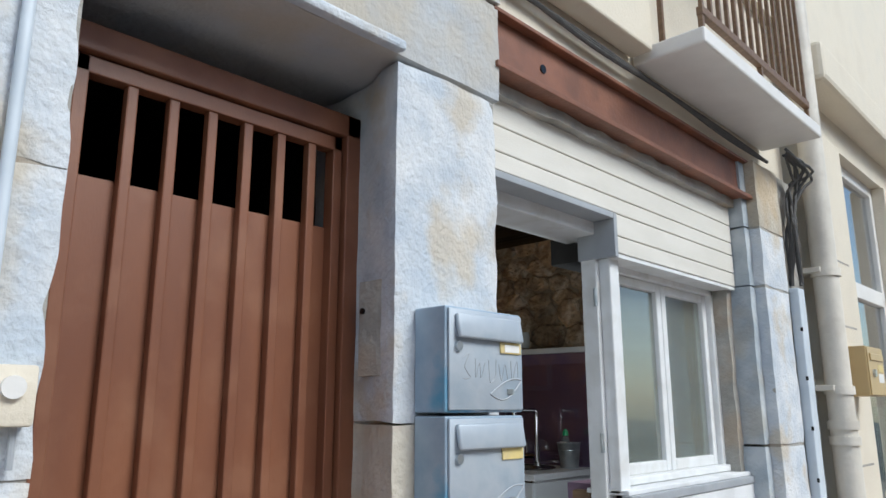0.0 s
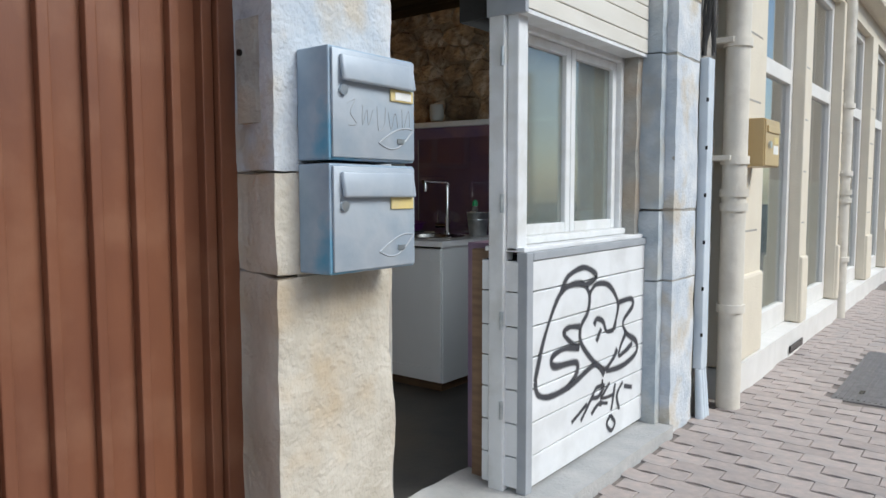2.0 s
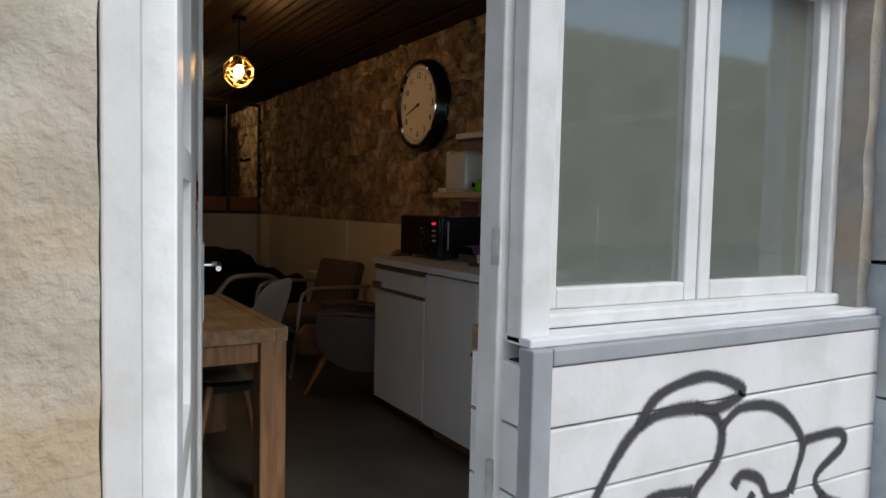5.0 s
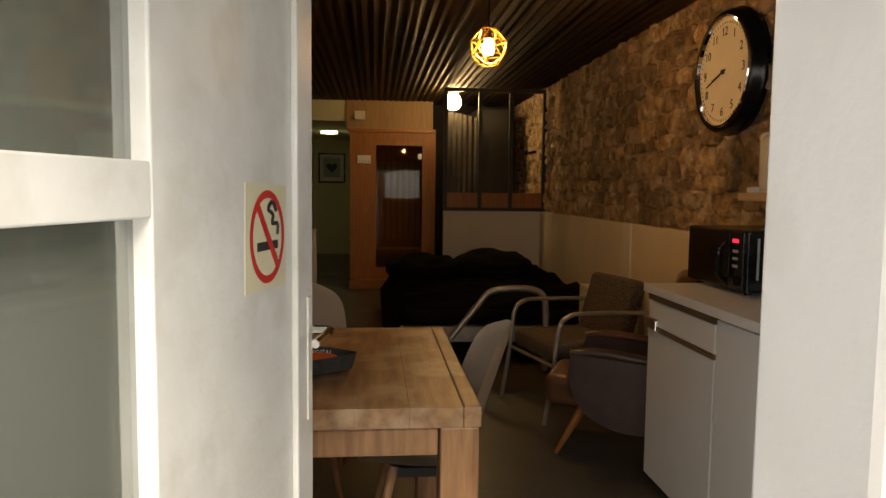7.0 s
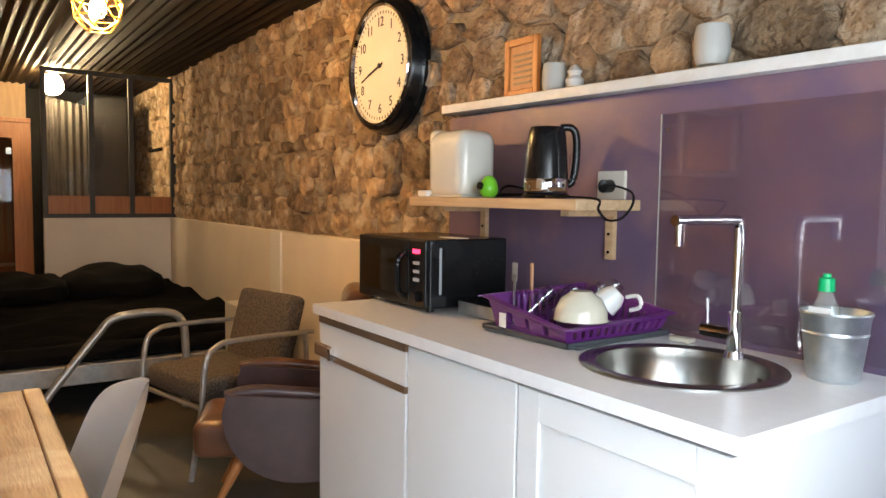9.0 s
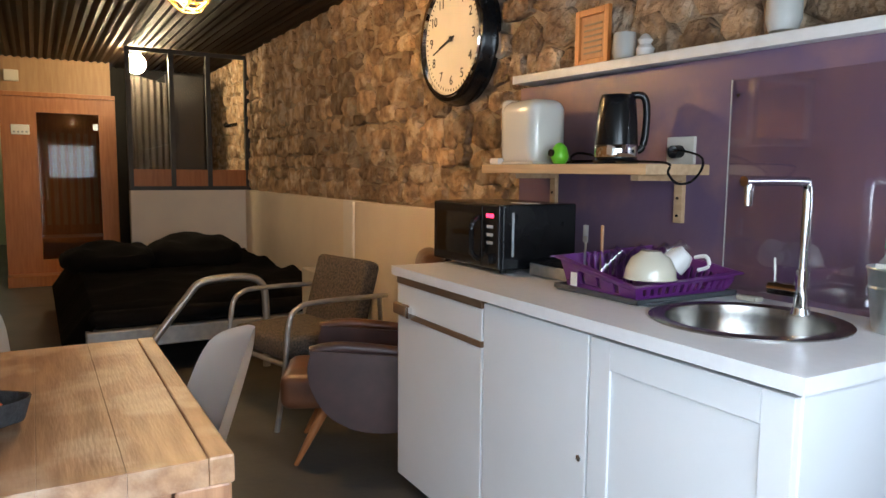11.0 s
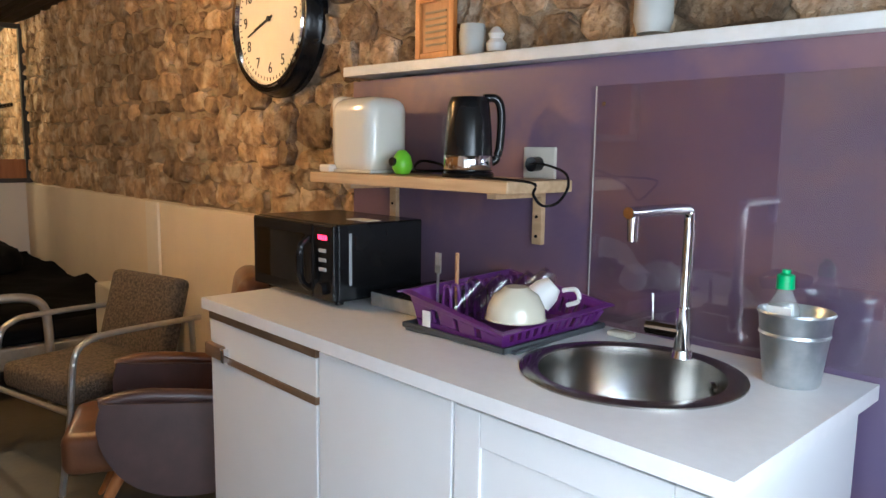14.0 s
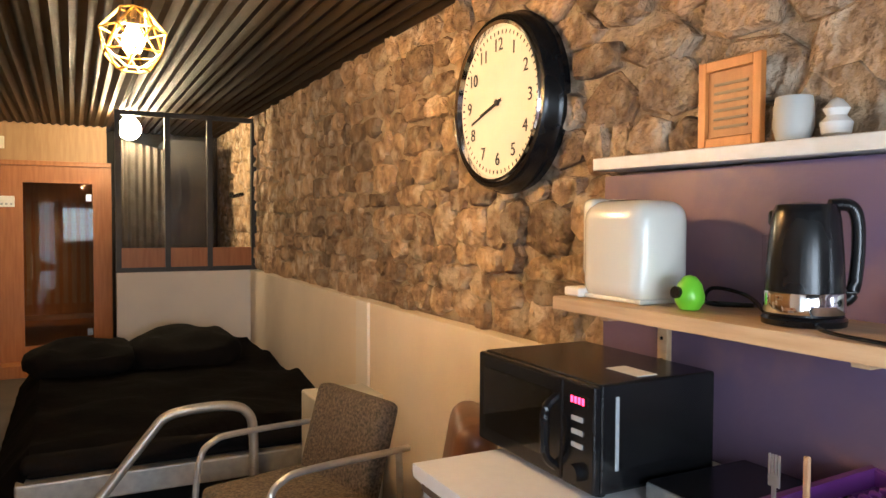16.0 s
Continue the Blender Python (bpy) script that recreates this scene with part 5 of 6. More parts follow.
def dishes():
    r = thing("drainer_tray", (-2.38, 4.3, 0.935), "dark grey plastic drip tray", "tray")
    rot = pose(0, 0, 0, 0, 0, 6)
    part("tray", box(bmesh.new(), -2.54, -2.17, 4.085, 4.5, 0.936, 0.946, bev=0.004, rot=rot), "grey_tray", r)
    bm = bmesh.new()
    for a in ((-2.545, -2.535, 4.08, 4.505), (-2.175, -2.165, 4.08, 4.505), (-2.545, -2.165, 4.08, 4.09), (-2.545, -2.165, 4.495, 4.505)):
        box(bm, *a, 0.938, 0.954, bev=0.003)
    part("lip", bm, "grey_tray", r)
    d = thing("dish_rack", (-2.36, 4.3, 0.95), "purple plastic dish rack holding crockery", "dish rack")
    # corners of the floor and of the rim: the rim falls towards the sink
    x0, x1, y0, y1 = -2.49, -2.185, 4.1, 4.47
    zf = 0.95
    low = [Vector((x0, y0, zf)), Vector((x1, y0, zf)), Vector((x1, y1, zf)), Vector((x0, y1, zf))]
    top = [Vector((x0 - 0.02, y0 - 0.02, 1.045)), Vector((x1 + 0.02, y0 - 0.025, 0.992)), Vector((x1 + 0.035, y1 + 0.01, 1.012)), Vector((x0 - 0.02, y1 + 0.02, 1.06))]
    part("base", B(x0, x1, y0, y1, zf, zf + 0.006), "purple_plastic", d)
    mid = (low[0] + low[2]) / 2

    def slab(quad, thick=0.005):
        bm = bmesh.new()
        f = bm.faces.new([bm.verts.new(v) for v in quad])
        bmesh.ops.recalc_face_normals(bm, faces=[f])
        bmesh.ops.solidify(bm, geom=[f], thickness=thick)
        return bm
    for i in range(4):
        a, b, c, e = low[i], low[(i + 1) % 4], top[i], top[(i + 1) % 4]
        # a solid foot, a solid band under the rim, bars between
        at = lambda u, v: (a.lerp(b, u)).lerp(c.lerp(e, u), v)
        part("foot_band", slab((at(0, 0), at(1, 0), at(1, 0.22), at(0, 0.22))), "purple_plastic", d)
        part("rim_band", slab((at(0, 0.72), at(1, 0.72), at(1, 1), at(0, 1))), "purple_plastic", d)
        n = 4 if i in (0, 3) else 13
        share = 0.72 if i in (0, 3) else 0.5
        for j in range(n):
            u0 = (j + 0.5 - share / 2) / n if 0 < j else 0
            u1 = (j + 0.5 + share / 2) / n if j < n - 1 else 1
            part("bar", slab((at(u0, 0.21), at(u1, 0.21), at(u1, 0.73), at(u0, 0.73)), 0.006), "purple_plastic", d)
        lip = [(c - mid), (e - mid)]
        o0, o1 = (Vector((v.x, v.y, 0)).normalized() * (0.035 if i == 3 else 0.022) for v in lip)
        part("flange", slab((c, e, e + o1 - Vector((0, 0, 0.004)), c + o0 - Vector((0, 0, 0.004))), 0.004), "purple_plastic", d)
    for j in range(11):
        y = y0 + 0.04 + 0.031 * j
        part("prong", T([(x0 + 0.045, y, zf), (x0 + 0.05, y, 1.05), (x0 + 0.062, y, 1.062), (x0 + 0.074, y, 1.05), (x0 + 0.08, y, zf)], 0.0045, 6, 3), "purple_plastic", d, smooth=True)
    part("tag", B(x0 + 0.03, x0 + 0.06, y0 - 0.02, y0 - 0.018, 0.957, 1.0), "paper", d, "white price label")
    b = thing("bowl", (-2.29, 4.2, 1.0), "upturned cream ceramic bowl in the rack", "bowl")
    part("shell", lathe(bmesh.new(), (-2.222, 4.185, 1.004), ((0.079, 0.0), (0.076, 0.002), (0.073, 0.03), (0.057, 0.062), (0.035, 0.076), (0.03, 0.082), (0.0, 0.082)), 32), "bowl", b, smooth=True)
    m = thing("mug", (-2.25, 4.33, 1.0), "white tea cup lying in the rack", "cup")
    bm = lathe(bmesh.new(), (0, 0, 0), ((0.0, 0.0), (0.025, 0.0), (0.038, 0.025), (0.042, 0.06), (0.039, 0.06), (0.035, 0.026), (0.0, 0.006)), 24)
    bmesh.ops.transform(bm, matrix=pose(-2.22, 4.335, 1.075, 150, 35, 0), verts=bm.verts)
    cup = part("cup", bm, "white_plastic", m, smooth=True)
    part("handle", T([(-2.19, 4.335, 1.062), (-2.155, 4.345, 1.068), (-2.145, 4.345, 1.04), (-2.175, 4.335, 1.025)], 0.006, 8), "white_plastic", cup, smooth=True)
    for i, (x, y) in enumerate(((-2.405, 4.24), (-2.36, 4.3), (-2.31, 4.36), (-2.29, 4.41))):
        g = thing("drinking_glass", (x, y, 0.96), "clear tumbler tilted in the rack", "glass", "glasses in the rack")
        bm = lathe(bmesh.new(), (0, 0, 0), ((0.0, 0.0), (0.026, 0.0), (0.031, 0.1), (0.029, 0.1), (0.024, 0.004), (0, 0.004)), 20)
        bmesh.ops.transform(bm, matrix=pose(x, y, 1.065 + 0.008 * i, 140, 25, 0), verts=bm.verts)
        part("tumbler", bm, "tumbler", g, smooth=True)
    f = thing("fork", (-2.49, 4.15, 1.0), "steel fork standing in the rack", "fork")
    bm = bmesh.new()
    box(bm, -2.492, -2.484, 4.16, 4.163, 0.96, 1.09)
    box(bm, -2.5, -2.476, 4.16, 4.163, 1.088, 1.11, bev=0.001)
    for i in range(4):
        box(bm, -2.4995 + 0.0065 * i, -2.496 + 0.0065 * i, 4.16, 4.163, 1.108, 1.145)
    part("fork", bm, "galv", f)
    k = thing("knife", (-2.46, 4.17, 1.0), "wooden handled knife standing in the rack", "knife")
    part("handle", B(-2.462, -2.45, 4.2, 4.208, 0.96, 1.145, bev=0.003), "wood_leg", k)
    # bucket and bottle
    c = (-1.625, 4.405, 0.936)
    b = thing("bucket", c, "small galvanised metal bucket", "bucket")
    part("pail", lathe(bmesh.new(), c, ((0, 0.004), (0.055, 0.0), (0.058, 0.006), (0.074, 0.15), (0.078, 0.155), (0.076, 0.16), (0.071, 0.152), (0.053, 0.012), (0, 0.012)), 36), "galv", b, smooth=True)
    part("band", lathe(bmesh.new(), (c[0], c[1], c[2] + 0.105), ((0.0692, 0), (0.0722, 0.004), (0.0706, 0.01)), 36), "galv", b, smooth=True)
    d = (-1.655, 4.415, 0.94)
    o = thing("soap_bottle", d, "clear washing-up liquid bottle with a green cap", "bottle")
    part("bottle", lathe(bmesh.new(), d, ((0, 0), (0.034, 0), (0.037, 0.02), (0.037, 0.125), (0.032, 0.16), (0.018, 0.185), (0.014, 0.198), (0, 0.198)), 24, 1, 0.65), clear("bottle_plastic", rough=0.05, mix=0.3, film=(0.7, 0.75, 0.72)), o, smooth=True)
    part("cap", lathe(bmesh.new(), (d[0], d[1], d[2] + 0.197), ((0.0, 0), (0.019, 0), (0.018, 0.03), (0.009, 0.034), (0.009, 0.042), (0, 0.042)), 18), "green_cap", o, "green cap", True)
    part("label", B(d[0] - 0.026, d[0] + 0.026, d[1] - 0.0265, d[1] - 0.0255, d[2] + 0.1, d[2] + 0.16), "paper", o, "white label")
    part("label_mark", B(d[0] - 0.02, d[0] + 0.02, d[1] - 0.0275, d[1] - 0.0265, d[2] + 0.12, d[2] + 0.14), mat("label_blue", (0.02, 0.04, 0.3)), o, "blue mark")
    s = thing("soap_bar", (-2.08, 4.46, 0.937), "worn cream soap bar by the sink", "soap")
    part("soap", B(-2.12, -2.05, 4.44, 4.48, 0.936, 0.952, bev=0.006), "bowl", s, smooth=True)
    # on the ledge
    p = thing("photo_frame", (-2.95, 4.56, 1.74), "small orange wooden picture frame leaning on the wall", "picture frame")
    R = pose(0, 0, 0, -6, 0, 0)
    bm = bmesh.new()
    for a in ((-3.045, -3.02, 1.74, 1.965), (-2.875, -2.85, 1.74, 1.965), (-3.02, -2.875, 1.74, 1.768), (-3.02, -2.875, 1.938, 1.965)):
        box(bm, a[0], a[1], 4.555, 4.575, a[2], a[3], bev=0.003)
    part("frame", bm, "frame_orange", p)
    pr = part("print", B(-3.02, -2.875, 4.566, 4.572, 1.768, 1.938), "sauna", p, "brown print")
    for i in range(6):
        part("line", B(-3.0, -2.895, 4.564, 4.566, 1.79 + 0.022 * i, 1.797 + 0.022 * i), "wood_dark", pr)
    for x, s in ((-2.767, 1.0), (-2.1, 1.15)):
        c = thing("ledge_cup", (x, 4.57, 1.74), "small pale grey ceramic cup on the ledge", "cup", "cups on the ledge")
        part("cup", lathe(bmesh.new(), (x, 4.565, 1.739), [(r * s, z * s) for r, z in ((0, 0), (0.036, 0), (0.045, 0.03), (0.044, 0.075), (0.04, 0.1), (0.037, 0.1), (0.04, 0.03), (0, 0.008))], 24), "cup", c, smooth=True)
    o = thing("shell_ornament", (-2.62, 4.57, 1.74), "small whitish shell ornament on the ledge", "ornament")
    part("shell", lathe(bmesh.new(), (-2.665, 4.57, 1.739), ((0, 0), (0.03, 0.005), (0.034, 0.03), (0.02, 0.045), (0.028, 0.06), (0.012, 0.08), (0, 0.085)), 14), "cream_w", o, smooth=True)


def clock():
    c = Vector((-3.99, 4.62, 2.0))
    k = thing("wall_clock", c, "large round wall clock with a black rim and ivory dial", "clock")

    def disc(prof, n=64):
        bm = lathe(bmesh.new(), (0, 0, 0), prof, n)
        bmesh.ops.transform(bm, matrix=Matrix.Translation(c) @ pose(0, 0, 0, 90, 0, 0), verts=bm.verts)
        return bm
    part("case", disc(((0.0, 0.0), (0.3, 0.0), (0.34, 0.02), (0.345, 0.05), (0.335, 0.065), (0.33, 0.1), (0.32, 0.115), (0.305, 0.118))), "black", k, smooth=True)
    part("rim", disc(((0.306, 0.112), (0.3, 0.124), (0.288, 0.12), (0.282, 0.1))), "chrome", k, "thin chrome rim", True)
    part("dial", disc(((0.29, 0.098), (0.284, 0.1), (0.0, 0.1))), "clockface", k, "ivory dial")
    y = c.y - 0.102
    for i in range(1, 13):
        a = math.radians(90 - 30 * i)
        letters(k, str(i), 0.068, pose(c.x + 0.215 * math.cos(a), y, c.z + 0.215 * math.sin(a), 90, 0, 0), name="numeral")
    bm = bmesh.new()
    for i in range(60):
        a = math.radians(6 * i)
        w = 0.0025 if i % 5 else 0.004
        box(bm, -w, w, -0.0006, 0.0006, -0.007, 0.007, rot=None)
        vs = bm.verts[-8:]
        bmesh.ops.transform(bm, matrix=Matrix.Translation((c.x, y, c.z)) @ pose(0, 0, 0, 0, math.degrees(a), 0) @ Matrix.Translation((0, 0, 0.262)), verts=vs)
    part("minute_marks", bm, "ink", k, kind="stuff")
    for nm, ang, ln, w in (("hour_hand", 253, 0.13, 0.006), ("minute_hand", 252, 0.2, 0.004)):
        bm = box(bmesh.new(), -w, w, -0.001, 0.001, -0.03, ln)
        bmesh.ops.transform(bm, matrix=Matrix.Translation((c.x, y - 0.004, c.z)) @ pose(0, 0, 0, 0, ang, 0), verts=bm.verts)
        part(nm, bm, "ink", k)
    part("hub", C((c.x, y, c.z), (c.x, y - 0.01, c.z), 0.012), "ink", k)


def table():
    x0, x1, y0, y1 = -3.27, -2.11, 2.13, 2.93
    t = thing("dining_table", (-2.7, 2.5, 0), "solid worn acacia wood dining table", "table")
    w = (y1 - y0 - 0.052) / 5
    for i in range(5):
        part("plank", B(x0 + 0.0, x1, y0 + w * i + 0.0002, y0 + w * (i + 1) - 0.0002, 0.685, 0.742, bev=0.0008), "wood_table", t)
    part("edge_plank", B(x0, x1, y1 - 0.051, y1, 0.683, 0.744, bev=0.005), "wood_table", t)
    part("apron", B(x1 - 0.05, x1 - 0.02, y0 + 0.1, y1 - 0.12, 0.6, 0.684, bev=0.003), "wood_leg", t)
    part("apron", B(x0 + 0.02, x0 + 0.05, y0 + 0.1, y1 - 0.12, 0.6, 0.684, bev=0.003), "wood_leg", t)
    part("apron", B(x0 + 0.1, x1 - 0.12, y1 - 0.05, y1 - 0.02, 0.6, 0.684, bev=0.003), "wood_leg", t)
    part("apron", B(x0 + 0.1, x1 - 0.12, y0 + 0.02, y0 + 0.05, 0.6, 0.684, bev=0.003), "wood_leg", t)
    for x in (x0 + 0.005, x1 - 0.115):
        for y in (y0 + 0.005, y1 - 0.115):
            part("leg", B(x, x + 0.11, y, y + 0.11, 0, 0.684, bev=0.006), "wood_leg", t)
    # cap on the table
    c = thing("felt_basket", (-2.5, 2.5, 0.744), "black felt key tray with orange lining", "tray")
    bm = bmesh.new()
    n = 24
    ring = lambda sx, sy, z: [bm.verts.new((-2.5 + sx * math.copysign(abs(math.cos(a)) ** 0.7, math.cos(a)), 2.42 + sy * math.copysign(abs(math.sin(a)) ** 0.7, math.sin(a)), z + 0.012 * math.sin(2 * a))) for a in (2 * math.pi * i / n for i in range(n))]
    rr = [ring(0.1, 0.14, 0.758), ring(0.115, 0.155, 0.81), ring(0.11, 0.15, 0.81), ring(0.095, 0.135, 0.765)]
    for a, b in zip(rr, rr[1:]):
        for i in range(n):
            bm.faces.new((a[i], a[(i + 1) % n], b[(i + 1) % n], b[i]))
    bm.faces.new(rr[0])
    bmesh.ops.recalc_face_normals(bm, faces=bm.faces)
    part("wall", bm, "felt", c, smooth=True)
    part("lining", C((-2.5, 2.42, 0.764), (-2.5, 2.42, 0.79), 0.088, 0.1, n=24), "orange", c, "orange lining")
    letters(c, "DIGITAL", 0.022, pose(-2.592, 2.45, 0.79, 90, 0, 90), "paper")


def shell_chair(m, group="white chairs round the table"):
    ch = thing("dining_chair", (0, 0, 0), "white moulded plastic shell chair with wooden legs", "chair", group)
    bm = bmesh.new()
    # seat and back as one bent shell, facing -y
    prof = [(-0.22, 0.43), (-0.2, 0.445), (-0.1, 0.435), (0.02, 0.43), (0.11, 0.44), (0.165, 0.48), (0.2, 0.56), (0.238, 0.67), (0.278, 0.79), (0.298, 0.85), (0.308, 0.89)]
    wid = (0.17, 0.2, 0.22, 0.228, 0.23, 0.23, 0.228, 0.222, 0.2, 0.145, 0.03)
    us = [math.sin(math.pi / 2 * (i / 8 - 1)) for i in range(17)]
    rows = []
    for p in spline([(w, y, z) for (y, z), w in zip(prof, wid)], 3):
        up = min(1, max(0, (p.z - 0.44) / 0.08))
        rows.append([bm.verts.new((p.x * u, p.y - 0.085 * u * u * up * (p.x / 0.23), p.z + 0.035 * u * u * (1 - up))) for u in us])
    for a, b in zip(rows, rows[1:]):
        for i in range(16):
            bm.faces.new((a[i], a[i + 1], b[i + 1], b[i]))
    bmesh.ops.solidify(bm, geom=bm.faces[:], thickness=0.009)
    part("shell", bm, "white_plastic", ch, smooth=True)
    for sx in (-1, 1):
        for sy in (-1, 1):
            part("leg", C((sx * 0.21, sy * 0.2, 0), (sx * 0.12, sy * 0.1, 0.425), 0.011, 0.017, 12), "wood_leg", ch, smooth=True)
    part("brace", B(-0.13, 0.13, -0.11, 0.11, 0.39, 0.42), "black_metal", ch)
    ch.matrix_basis = m
    return ch


def armchairs():
    a = thing("tweed_armchair", (0, 0, 0), "mid-century armchair in brown tweed with grey tube frame", "armchair")
    # faces -y
    seat = B(-0.26, 0.26, -0.3, 0.22, 0.34, 0.46, bev=0.035, seg=3)
    part("seat", seat, "tweed", a, smooth=True)
    bk = box(bmesh.new(), -0.25, 0.25, 0.19, 0.3, 0.36, 0.815, bev=0.035, seg=3, rot=pose(0, 0, 0, -16, 0, 0))
    part("backrest", bk, "tweed", a, smooth=True)
    for s in (-1, 1):
        x = s * 0.3
        part("arm_frame", T([(x, -0.36, 0.0), (x, -0.31, 0.3), (x, -0.28, 0.55), (x, -0.22, 0.62), (x, -0.1, 0.635), (x, 0.35, 0.62)], 0.014, 8), "tube", a, smooth=True)
        part("rear_leg", T([(x, 0.38, 0.0), (x, 0.32, 0.3), (x, 0.3, 0.62)], 0.014, 8), "tube", a, smooth=True)
    part("cross_bar", C((-0.3, -0.3, 0.33), (0.3, -0.3, 0.33), 0.012), "tube", a)
    part("cross_bar", C((-0.3, 0.32, 0.33), (0.3, 0.32, 0.33), 0.012), "tube", a)
    a.matrix_basis = pose(-4.515, 3.885, 0, 0, 0, 14)
    b = thing("leather_armchair", (0, 0, 0), "small maroon leather armchair with splayed wooden legs", "armchair")
    # seat, back and one armrest take the tan that paints light on leather
    part("seat", B(-0.205, 0.205, -0.37, 0.25, 0.25, 0.41, bev=0.045, seg=4), "leather_lit", b, smooth=True)
    part("backrest", box(bmesh.new(), -0.2, 0.2, 0.2, 0.33, 0.28, 0.95, bev=0.06, seg=4, rot=pose(0, 0, 0, -10, 0, 0)), "leather_lit", b, smooth=True)
    for s in (-1, 1):
        bm = bmesh.new()
        out = [(-0.215, 0.545), (0.1, 0.52), (0.3, 0.49), (0.33, 0.3), (0.2, 0.19), (0.02, 0.18), (-0.12, 0.235), (-0.2, 0.33), (-0.235, 0.45)]
        sm = spline([(0, *p) for p in out] + [(0, *out[0])], 5)[:-1]
        lo, hi = ([bm.verts.new((s * 0.25 + dx, p.y, p.z)) for p in sm] for dx in (-0.045, 0.045))
        bm.faces.new(lo), bm.faces.new(hi)
        for i in range(len(sm)):
            j = (i + 1) % len(sm)
            bm.faces.new((lo[i], lo[j], hi[j], hi[i]))
        bmesh.ops.recalc_face_normals(bm, faces=bm.faces)
        part("side", bm, "leather", b, smooth=True)
        part("armrest", T([(s * 0.25, -0.225, 0.53), (s * 0.25, -0.1, 0.55), (s * 0.25, 0.12, 0.53), (s * 0.25, 0.33, 0.5)], 0.026, 10), "leather" if s > 0 else "leather_lit", b, "rounded dark leather armrest" if s > 0 else "leather armrest coloured tan as if lit", True)
        part("leg", C((s * 0.2, -0.3, 0.0), (s * 0.17, -0.16, 0.27), 0.011, 0.026, 12), "sauna", b, "tapered orange wooden leg", True)
        part("leg", C((s * 0.22, 0.33, 0.0), (s * 0.18, 0.2, 0.27), 0.011, 0.026, 12), "sauna", b, "tapered orange wooden leg", True)
    b.matrix_basis = pose(-3.75, 3.92, 0, 0, 0, -25)


def bed():
    b = thing("bed", (-7.0, 3.7, 0), "double bed with a black duvet on a white metal frame", "bed")
    x0, x1, y0, y1 = -8.3, -5.45, 2.8, 4.5
    part("frame", B(x0, x1, y0 + 0.03, y1, 0.2, 0.32, bev=0.01), "tube", b)
    for x in (x0 + 0.1, x1 - 0.1):
        for y in (y0 + 0.12, y1 - 0.1):
            part("leg", C((x, y, 0), (x, y, 0.2), 0.025, n=12), "tube", b)
    part("mattress", B(x0, x1 - 0.03, y0 + 0.05, y1, 0.32, 0.43, bev=0.05, seg=3), "duvet", b, smooth=True)
    bm = bmesh.new()
    nx, ny = 44, 30
    g = []
    for i in range(nx):
        row = []
        for j in range(ny):
            u, v = i / (nx - 1), j / (ny - 1)
            x, y = x0 + 0.02 + (x1 - x0 - 0.05) * u, y0 - 0.1 + (y1 - y0 + 0.1) * v
            z = 0.47 + 0.05 * noise.noise((x * 2.2, y * 2.2, 1)) + 0.02 * noise.noise((x * 7, y * 7, 4))
            edge = min(1, v / 0.1) * min(1, (1 - u) / 0.04)
            z = z * edge + (0.22 if v < 0.1 else 0.36) * (1 - edge) + 0.03 * noise.noise((x * 9, 2, 3)) * (1 - edge)
            row.append(bm.verts.new((x, y, z)))
        g.append(row)
    for a, c in zip(g, g[1:]):
        for j in range(ny - 1):
            bm.faces.new((a[j], a[j + 1], c[j + 1], c[j]))
    bmesh.ops.solidify(bm, geom=bm.faces[:], thickness=0.02)
    part("duvet", bm, "duvet", b, "rumpled black duvet", True)
    for y, w, h in ((3.15, 0.4, 0.18), (3.85, 0.44, 0.25)):
        p = thing("pillow", (-7.7, y, 0.5), "plump black pillow on the bed", "pillow", "bed pillows")
        bm = bmesh.new()
        bmesh.ops.create_uvsphere(bm, u_segments=28, v_segments=16, radius=1)
        for v in bm.verts:
            v.co = Vector((-7.55 + 0.42 * v.co.x, y + w * math.copysign(abs(v.co.y) ** 0.8, v.co.y), 0.53 + h * 0.74 * v.co.z + 0.05 * noise.noise(v.co * 2.3)))
        part("cushion", bm, "duvet", p, smooth=True)
    r = thing("tube_rail", (-5.3, 3.6, 0), "bent grey steel tube rail at the foot of the bed", "rail")
    part("tube", T([(-5.2, 3.0, 0.02), (-5.25, 3.14, 0.22), (-5.3, 3.4, 0.53), (-5.31, 3.47, 0.6), (-5.31, 3.58, 0.625), (-5.31, 3.76, 0.625), (-5.31, 3.86, 0.58), (-5.31, 3.89, 0.45), (-5.31, 3.89, 0.02)], 0.024, 10, 5), "tube", r, smooth=True)
    s = thing("grey_stool", (-5.0, 4.3, 0), "pale grey bedside box beside the tweed armchair", "box")
    part("box", B(-5.35, -5.05, 4.15, 4.5, 0, 0.66, bev=0.01), "cup", s)


